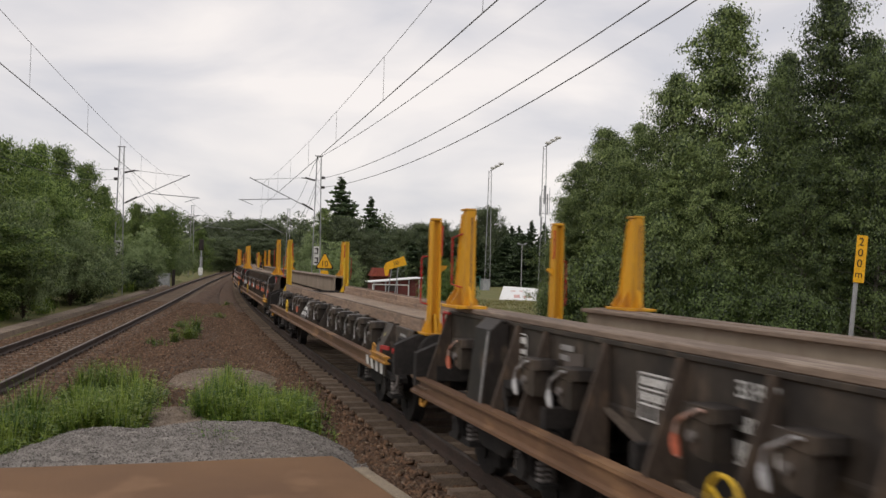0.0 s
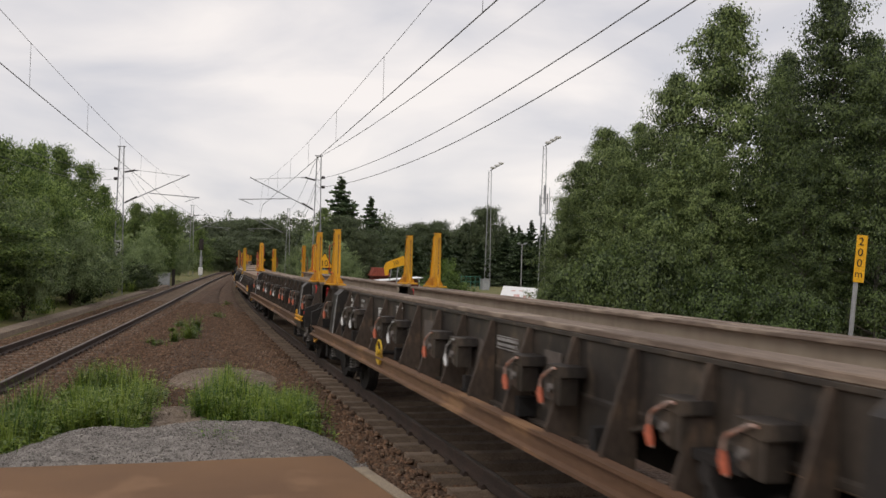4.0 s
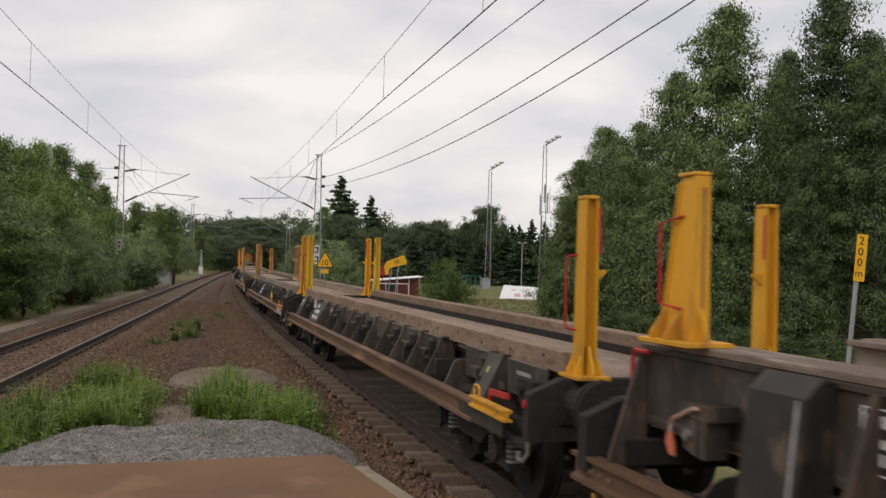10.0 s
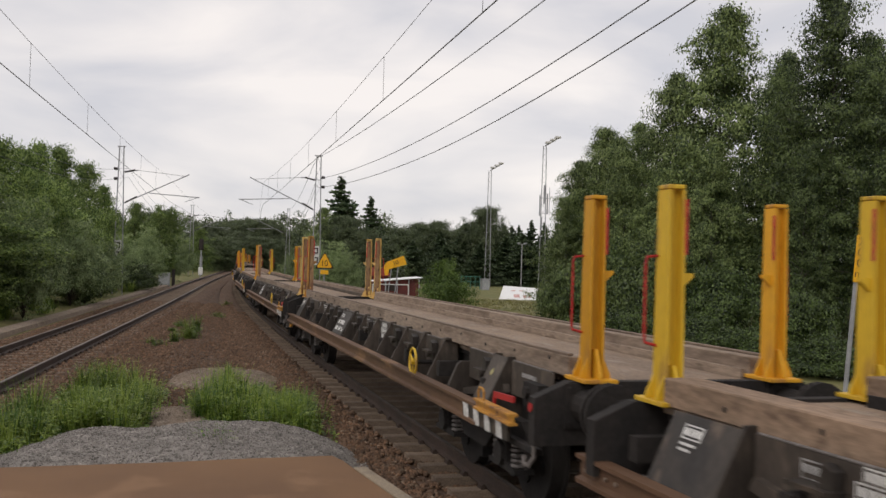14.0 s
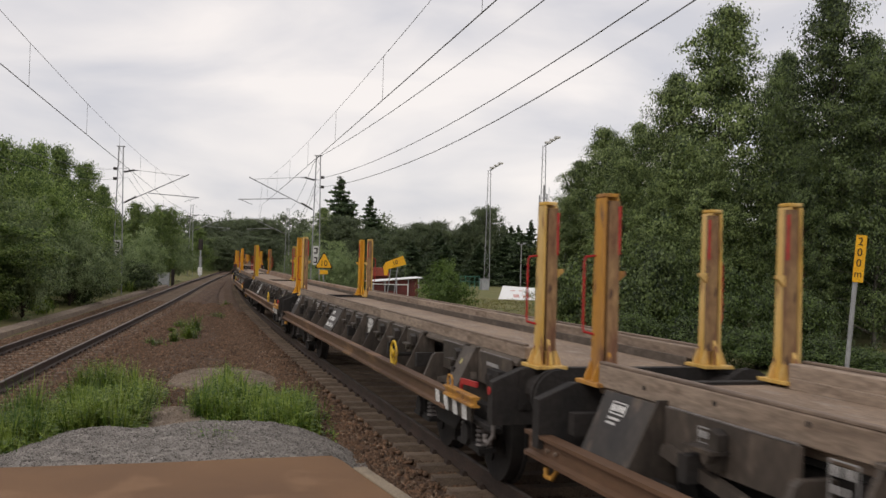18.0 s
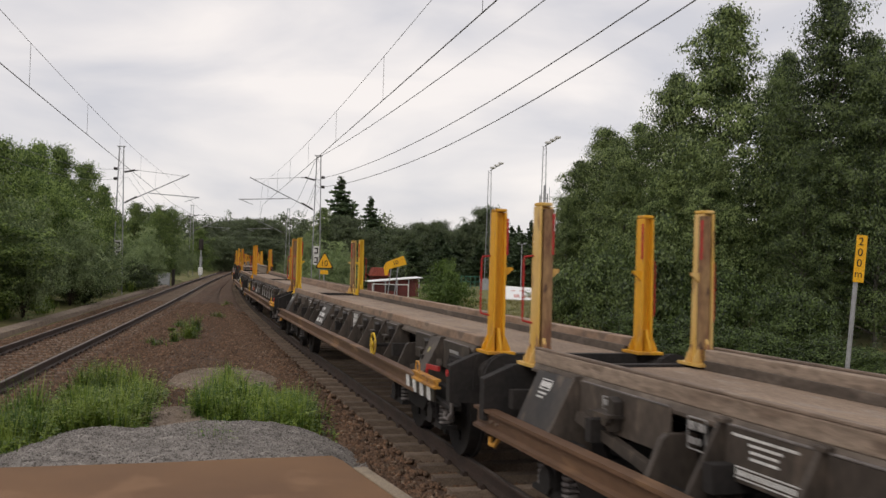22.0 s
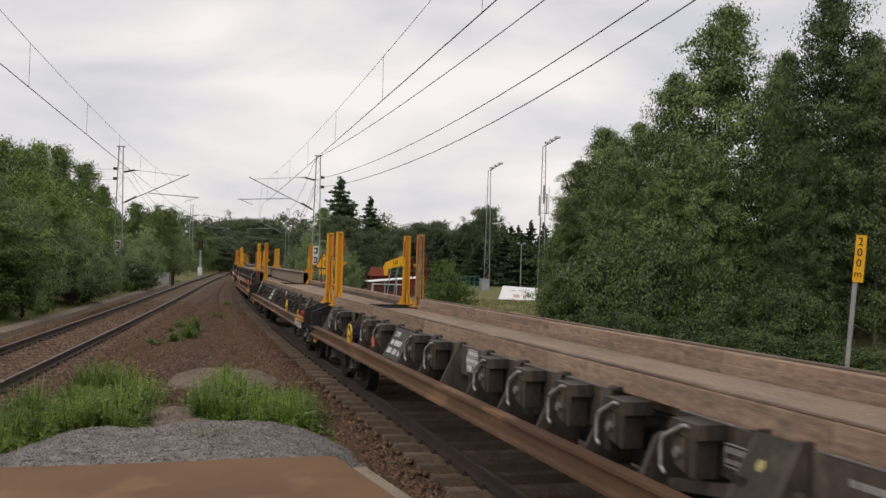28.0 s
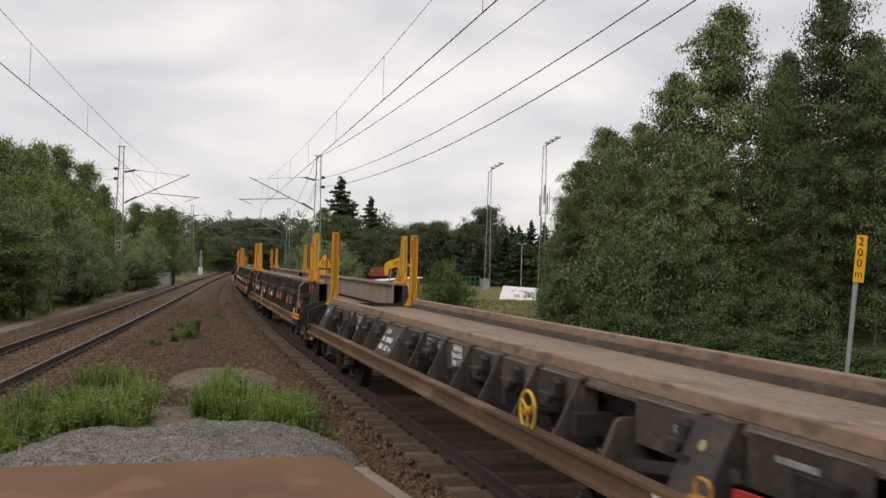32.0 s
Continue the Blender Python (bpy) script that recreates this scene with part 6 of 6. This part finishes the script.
def scatter_stones(name, region, count, size, mat, label, seed, height):
    """Loose stones lying on a surface: small uneven lumps in one mesh."""
    rng = np.random.default_rng(seed)
    base = np.array([(1, 0, 0), (-1, 0, 0), (0, 1, 0), (0, -1, 0), (0, 0, 1), (0, 0, -1)], float)
    tri = np.array([(0, 2, 4), (2, 1, 4), (1, 3, 4), (3, 0, 4), (2, 0, 5), (1, 2, 5), (3, 1, 5), (0, 3, 5)])
    vs, fs = [], []
    k = 0
    for _ in range(count):
        x, y = region(rng)
        s = size * (0.55 + 0.9 * rng.random()) * np.array([1, 0.75 + 0.4 * rng.random(), 0.6 + 0.3 * rng.random()])
        e = Euler((rng.random() * 6, rng.random() * 6, rng.random() * 6)).to_matrix()
        p = (base * s * (0.8 + 0.4 * rng.random((6, 1)))) @ np.array(e).T
        vs.append(p + np.array([x, y, height(x, y)]))
        fs.append(tri + k)
        k += 6
    g = part(name, array_mesh(name, np.concatenate(vs), np.concatenate(fs), mat))
    return tagged(g, label, "stones", kind="stuff")


def build_small_growth():
    weed_patch("weeds", [(-3.25, -1.6, 12.4, 17.0), (-3.2, -2.2, 13, 18.5), (-2.4, -1.55, 12.9, 15.0), (-3.3, -2.4, 11.2, 13.5)], 5200, 0.66, "lush green weeds between gravel and track", 11)
    weed_patch("weeds", [(-1.0, 0.65, 13.6, 16.5), (-0.9, 0.2, 14, 18.0), (0.0, 0.6, 12.7, 14.6)], 4600, 0.56, "lush green weeds behind the gravel heap", 12)
    weed_patch("weeds", [(-2.5, -2.1, 25, 28.5), (-2.3, -2.0, 28, 33)], 420, 0.62, "scattered green weeds between the tracks", 13)
    weed_patch("weeds", [(-1.9, -1.5, 36, 41), (-2.0, -1.4, 44, 54), (-3.0, -2.6, 16, 40)], 300, 0.4, "scattered green weeds between the tracks", 14)
    weed_patch("weeds", [(-0.52, -0.46, 10.6, 10.9)], 50, 0.70, "small green tuft in the gravel", 15, 0.02)
    weed_patch("weeds", [(-9.6, -8.6, 22, 34), (-9.6, -8.6, 34, 56), (-9.4, -8.5, 56, 80)], 2600, 0.75, "rough grass at the wood's edge", 16, 0.05)
    weed_patch("field_grass", [(11.2, 15.5, 42, 56), (13.5, 21, 55, 78)], 6500, 0.24, "rough yellow-green grass on the field", 17, 0.07, -0.84, M_GRASS, 4)
    far_woods("far_woods", [(-90, -16, 90, 240, 8.5, 80), (-40, 30, 235, 330, 13, 90)], "distant mixed woods beyond the bend", 31, M_LEAF_FAR, 0.5, 44)
    far_woods("far_woods", [(4, 60, 152, 200, 8.0, 90), (5, 16, 115, 150, 5.0, 20)], "distant dark woods behind the field", 32, M_LEAF_SHADE, 0.4, 36)
    far_woods("far_woods", [(-30, -13, 30, 90, 5.5, 46), (-13, -10.4, 28, 85, 3.0, 40)], "dense undergrowth in the wood", 33, M_LEAF_WILLOW, 0.3)
    # undergrowth in the same leaf colour, with the tree shade painted in
    far_woods("far_woods", [(21, 42, 36, 58, 7.5, 42)], "dense undergrowth behind the birches", 34, M_LEAF_SHRUB_SHADED, 0.3)




# ---- signs, cabinets, the sports ground ----
def build_signs():
    s = new("distance_sign")
    s.matrix_world = pose(10.38, 16.0, -0.75, 0, 4.3, -12)
    tagged(s, "narrow orange sign on a grey post beside the birches", "railway sign")
    part("post", rod((0, 0, 0), (0, 0, 3.55), 0.042, 10), M_STEEL, s, "grey steel tube post")
    plate = part("plate", box(0.195, 0.02, 0.86, 0.02, -0.055, 3.15, 0.006), M_SIGN_Y, s, "narrow orange plate")
    for i, ch in enumerate("200m"):
        part("lettering", words(ch, 0.20 if ch != "m" else 0.19, M_SIGN_BLACK), None, plate, "black lettering", pose(-0.045 if ch != "m" else -0.065, -0.068, 3.395 - i * 0.195, 90, 0, 0))

    t = new("speed_sign")
    t.matrix_world = pose(2.80, 46, -0.6) @ Matrix.Diagonal((0.88, 0.88, 0.97, 1))
    tagged(t, "yellow triangular speed sign on a thin post", "railway sign")
    part("post", rod((0, 0, 0), (0, 0, 2.6), 0.035, 8), M_STEEL, t)
    part("triangle", prism([(-0.36, 2.42), (0.36, 2.42), (0.40, 2.48), (0.04, 3.08), (-0.04, 3.08), (-0.40, 2.48)], "y", -0.05, -0.03), M_SIGN_Y, t, "yellow triangle plate")
    part("border", prism([(-0.45, 2.37), (0.45, 2.37), (0.47, 2.45), (0.03, 3.16), (-0.03, 3.16), (-0.47, 2.45)], "y", -0.028, -0.012), M_SIGN_BLACK, t, "dark border plate")
    part("lettering", words("10", 0.40, M_SIGN_BLACK), None, t, "black figures", pose(-0.21, -0.054, 2.50, 90, 0, 0))
    part("lower_plate", box(0.42, 0.02, 0.20, 0, -0.04, 2.20, 0.004), M_SIGN_Y, t, "small yellow plate")

    u = new("speed_sign")
    u.matrix_world = pose(5.35, 40, -0.7)
    tagged(u, "yellow arrow-shaped speed sign leaning on a frame", "railway sign")
    for dx in (-0.14, 0.14):
        part("post", rod((dx - 0.28, 0, 0), (dx, 0, 2.6), 0.022, 6), M_STEEL, u)
    part("plate", prism([(-0.50, -0.34), (-0.36, -0.12), (0.40, -0.19), (0.40, 0.19), (-0.38, 0.19), (-0.54, 0.05), (-0.62, -0.30)], "y", -0.04, -0.02), M_SIGN_Y, u, "yellow tilted plate", pose(0.05, 0, 2.75, 0, -22, 0))
    part("lettering", words("10", 0.24, M_SIGN_BLACK), None, u, "black figures", pose(-0.06, -0.05, 2.66, 90, -22, 0))

    g = new("signal_post")
    g.matrix_world = pose(-7.5, 120, -0.5)
    tagged(g, "railway signal with a dark head on a pale post", "railway signal")
    part("post", rod((0, 0, 0), (0, 0, 3.6), 0.08, 8), M_GREY_BOX, g, "pale grey post")
    part("ladder", box(0.34, 0.05, 2.3, 0.0, 0.18, 1.5), M_STEEL, g)
    part("base_cabinet", box(0.5, 0.4, 0.9, 0, -0.2, 0.9, 0.02), M_WHITE, g, "white base cabinet")
    hd = part("signal_head", box(0.55, 0.12, 1.3, 0, -0.1, 4.1, 0.04), M_SIGN_BLACK, g, "black signal head")
    for z in (3.7, 4.1, 4.5):
        part("lens", rod((0, -0.18, z), (0, -0.15, z), 0.10, 12), M_INSUL, hd)

    c = part("equipment_cabinet", box(0.95, 0.6, 1.05, 0, 0, 0.52, 0.03), M_GREY_BOX, None, "", pose(-8.2, 84, -0.45))
    tagged(c, "pale grey trackside equipment cabinet", "cabinet")
    part("lid", box(1.05, 0.7, 0.08, 0, 0, 1.09, 0.02), M_GREY_BOX, c)
    b = part("marker_post", rod((0, 0, 0), (0, 0, 1.5), 0.14, 8), M_SIGN_BLACK, None, "", pose(-7.45, 84, -0.5))
    tagged(b, "short black post beside the cabinet", "post")


def floodlight(x, y, height, antennas, label):
    f = new("floodlight_mast")
    f.matrix_world = pose(x, y, -0.9)
    tagged(f, label, "floodlight mast", "sports ground masts")
    for s in (-1, 1):
        part("leg", rod((s * 0.36, 0, 0), (s * 0.16, 0, height), 0.045, 6), M_STEEL, f)
    br = bmesh.new()
    for i in range(26):
        s = 1 if i % 2 else -1
        rod((s * 0.3, 0, height * i / 26), (-s * 0.28, 0, height * (i + 1) / 26), 0.012, 4, bm=br)
    part("lattice", br, M_STEEL, f)
    part("arm", rod((0, 0, height), (1.5, 0, height + 0.95), 0.07, 6), M_STEEL, f)
    for k in range(3):
        part("lamp_head", box(0.62, 0.5, 0.22, 0.35 + k * 0.52, -0.05, height + 0.40 + k * 0.30, 0.04), M_WHITE, f, "white lamp head")
    if antennas:
        for dx, z, w, l in ((-0.42, 6.4, 0.13, 2.2), (0.40, 6.2, 0.13, 2.2), (0.05, 5.2, 0.16, 2.0), (0.62, 5.9, 0.05, 3.0), (-0.2, 8.3, 0.10, 1.4)):
            part("antenna", box(w, w, l, dx, -0.1, height - z, 0.03), M_STEEL, f, "slim grey panel antenna")
        for z in (5.6, 7.2):
            part("ring", box(1.0, 0.06, 0.06, 0.05, 0, height - z), M_STEEL, f)


def build_sports_ground():
    floodlight(27.9, 120, 15.0, False, "tall grey floodlight mast behind the field")
    floodlight(29.2, 100, 15.9, True, "tall grey floodlight mast carrying antennas")
    l = new("lamp_post")
    l.matrix_world = pose(26.95, 100, -0.9)
    tagged(l, "thin grey lamp post at the field", "lamp post")
    part("pole", rod((0, 0, 0), (0, 0, 5.3), 0.06, 8), M_STEEL, l)
    part("crossbar", box(0.8, 0.08, 0.08, 0, 0, 5.3), M_STEEL, l)
    for s in (-1, 1):
        part("lamp_head", box(0.26, 0.3, 0.14, s * 0.35, 0, 5.4, 0.03), M_GREY_BOX, l)
    b = part("banner", prism([(-1.85, 0.0), (1.60, -0.08), (1.75, 1.16), (-1.30, 1.34)], "y", -0.05, 0.05), M_BANNER, None, "", pose(21.5, 80, -0.80, -32, 0, 0))
    tagged(b, "white banner board with faded marks on the grass", "banner")
    mk = bmesh.new()
    for x, z, w, h in ((-0.5, 0.86, 0.4, 0.08), (0.2, 0.86, 0.3, 0.08), (-0.25, 0.35, 0.5, 0.3), (0.45, 0.3, 0.28, 0.2), (0.9, 0.28, 0.22, 0.2)):
        box(w, 0.01, h, x, -0.06, z, bm=mk)
    tagged(part("marking", mk, M_PINK, b, "faint red marks"), kind="stuff")

    h = new("clubhouse")
    h.matrix_world = pose(11.15, 84, -1.25)
    tagged(h, "low red clubhouse with a white flat roof edge", "building")
    part("wall", prism([(-2.1, 0.0), (2.1, 0.0), (2.1, 2.02), (-2.1, 1.60)], "y", -1.5, 1.5), M_HOUSE_RED, h, "dark red boarded wall")
    part("roof", prism([(-2.3, 1.60), (2.3, 2.06), (2.3, 2.14), (-2.3, 1.68)], "y", -1.8, 1.8), M_BANNER, h, "white sloping roof edge")
    for x in (-1.9, -0.9, 0.1, 1.1, 2.0):
        part("porch_post", box(0.08, 0.08, 1.62 + 0.1 * (x + 1.9), x, -1.7, 0.81 + 0.05 * (x + 1.9)), M_GREY_BOX, h, "pale porch post")
    part("window", box(0.9, 0.05, 0.5, -0.4, -1.53, 1.15, 0.02), M_INSUL, h, "dark window")
    r = new("red_roof_house")
    r.matrix_world = pose(11.0, 94, -1.2)
    tagged(r, "small house with a red tiled roof among trees", "house")
    part("wall", box(1.5, 3.0, 2.0, 0, 0, 1.0), M_HOUSE_RED, r)
    part("roof", prism([(-0.95, 1.95), (0.95, 1.95), (0.6, 2.75), (-0.6, 2.75)], "y", -1.8, 1.8), M_ROOF_RED, r, "red tiled roof")
    gl = new("goal_frame")
    gl.matrix_world = pose(10.38, 80, -0.85)
    tagged(gl, "white metal goal frame on the field", "goal")
    for x in (-1.5, 1.5):
        part("post", rod((x, 0, 0), (x, 0, 1.1), 0.04, 8), M_WHITE, gl)
        part("back_stay", rod((x, 0, 1.1), (x + 0.2, 0.9, 0), 0.025, 6), M_WHITE, gl)
    part("crossbar", rod((-1.5, 0, 1.1), (1.5, 0, 1.1), 0.04, 8), M_WHITE, gl)
    s = part("shed", box(0.8, 1.4, 1.3, 0, 0, 0.65, 0.03), M_GREY_BOX, None, "", pose(25.3, 110, -0.9))
    tagged(s, "pale grey shed at the field's edge", "shed")
    part("roof", box(1.0, 1.6, 0.08, 0, 0, 1.34, 0.02), M_STEEL, s)
    f = new("fence")
    f.matrix_world = pose(23.6, 110, -0.9)
    tagged(f, "green mesh fence at the field's edge", "fence")
    for k in range(5):
        part("fence_post", rod((k * 0.55 - 1.1, 0, 0), (k * 0.55 - 1.1, 0, 1.7), 0.04, 6), M_GREEN_FENCE, f)
    for z in (0.5, 1.0, 1.6):
        part("fence_rail", box(2.3, 0.04, 0.05, 0, 0, z), M_GREEN_FENCE, f)


def build_sleepers(track, line, near, far, label, sunk=0.0):
    def sleeper():
        return prism([(-0.125, -0.30), (0.125, -0.30), (0.092, -0.155), (-0.092, -0.155)], "x", -1.19, 1.19)
    me = link_mesh(sleeper(), "sleeper", M_SLEEPER)
    def clips():
        bm = bmesh.new()
        for s in (-1, 1):
            for o in (-0.105, 0.105):
                box(0.05, 0.12, 0.045, s * 0.7525 + o, 0, -0.135, bm=bm)
                rod((s * 0.7525 + o, -0.06, -0.115), (s * 0.7525 + o, 0.06, -0.105), 0.016, 5, bm=bm)
        return bm
    cl = link_mesh(clips(), "fastening", M_RAIL)
    rest = bmesh.new()
    y = near
    while y < 130:
        x = line(y)
        ang = -math.degrees(math.atan(line(y + 0.5) - line(y - 0.5)))
        m = pose(x, y, -sunk, 0, 0, ang)
        if y < far:
            s = part("sleeper", me, None, track, "", m)
            if y < 32:
                part("fastening", cl, None, s)
        else:
            box(2.38, 0.19, 0.14, x, y, -0.23 - sunk, bm=rest)
        y += 0.6
    r = part("sleeper_row", rest, M_SLEEPER, track)
    tagged(r, label, kind="stuff")


# ---- the whole place ----
build_ground()
track_left = build_track("railway_track_left", left_line, "straight railway track on brown ballast beside the wood", -0.175)
track_right = build_track("railway_track_right", right_line, "curved railway track on brown ballast under the train", -0.25)
build_trackside()
build_platform()
heap_top = heap("gravel_heap", -0.85, 10.9, 2.30, 2.50, -0.40, 0.15, M_GRAVEL, "low heap of grey gravel at the platform's end", 2.6, 1, 0.09)
spill_top = heap("gravel_heap", -1.22, 14.4, 0.75, 1.2, -0.42, -0.12, M_SAND, "brown sandy spill between the weeds", 2.2, 7)
sand_top = heap("gravel_heap", -0.75, 19.2, 1.25, 2.2, -0.42, -0.13, M_SAND, "brown sandy heap behind the weeds", 2.2, 5)
build_overhead()
build_signs()
build_sports_ground()
build_train()
build_woods()
build_small_growth()
build_sleepers(track_right, right_line, 3.0, 72, "distant dusty sleepers")
build_sleepers(track_left, left_line, 8.0, 80, "distant dusty sleepers", 0.012)


def bed_spot(line, lo, hi, y0, y1, gap, near):
    def pick(rng):
        y = y0 + (y1 - y0) * rng.random() ** 1.6
        o = lo + (hi - lo) * rng.random()
        if gap and abs(o) < 1.30:
            y = near + 0.6 * (math.floor((y - near) / 0.6) + 0.28 + 0.44 * rng.random())
        return line(y) + o, y
    return pick


def earth_spot(rng):
    """More stones towards the two beds, few on the bare middle."""
    y = 9 + 42 * rng.random() ** 1.5
    a, b = left_line(y) + 1.7, right_line(y) - 1.5
    u = rng.random()
    f = 0.40 * rng.random() ** 1.7 if u < 0.45 else (1 - 0.60 * rng.random() ** 1.15 if u < 0.97 else rng.random())
    return a + (b - a) * f, y


scatter_stones("ballast_stones", bed_spot(right_line, -2.6, 0.7, 7.5, 42, True, 3.0), 34000, 0.031, M_STONE, "loose brown ballast stones", 21, bare_level)
scatter_stones("ballast_stones", bed_spot(left_line, -2.2, 2.7, 13, 50, False, 8.0), 30000, 0.036, M_STONE, "loose brown ballast stones", 22, bare_level)
scatter_stones("earth_stones", earth_spot, 30000, 0.027, M_STONE, "small brown stones on the bare earth", 24, bare_level)
scatter_stones("gravel_stones", lambda r: (-3.1 + 4.5 * r.random(), 9.0 + 3.9 * r.random()), 30000, 0.012, M_GRAVEL, "loose grey gravel stones", 23, heap_top)
scatter_stones("gravel_stones", lambda r: (0.72 + 0.5 * r.random() ** 1.5, 8.7 + 2.4 * r.random()), 2600, 0.018, M_GRAVEL, "grey gravel spilled beside the kerb", 25, lambda x, y: max(-0.26 + 0.25 * max(0, 1.15 - x), bare_level(x, y)))
scatter_stones("gravel_stones", lambda r: (-1.95 + 1.5 * r.random(), 13.2 + 2.4 * r.random()), 2500, 0.014, M_SAND, "loose sandy stones", 27, spill_top)
scatter_stones("gravel_stones", lambda r: (-1.95 + 2.4 * r.random(), 17.1 + 3 * r.random()), 3500, 0.018, M_SAND, "loose sandy stones", 28, sand_top)

motions()
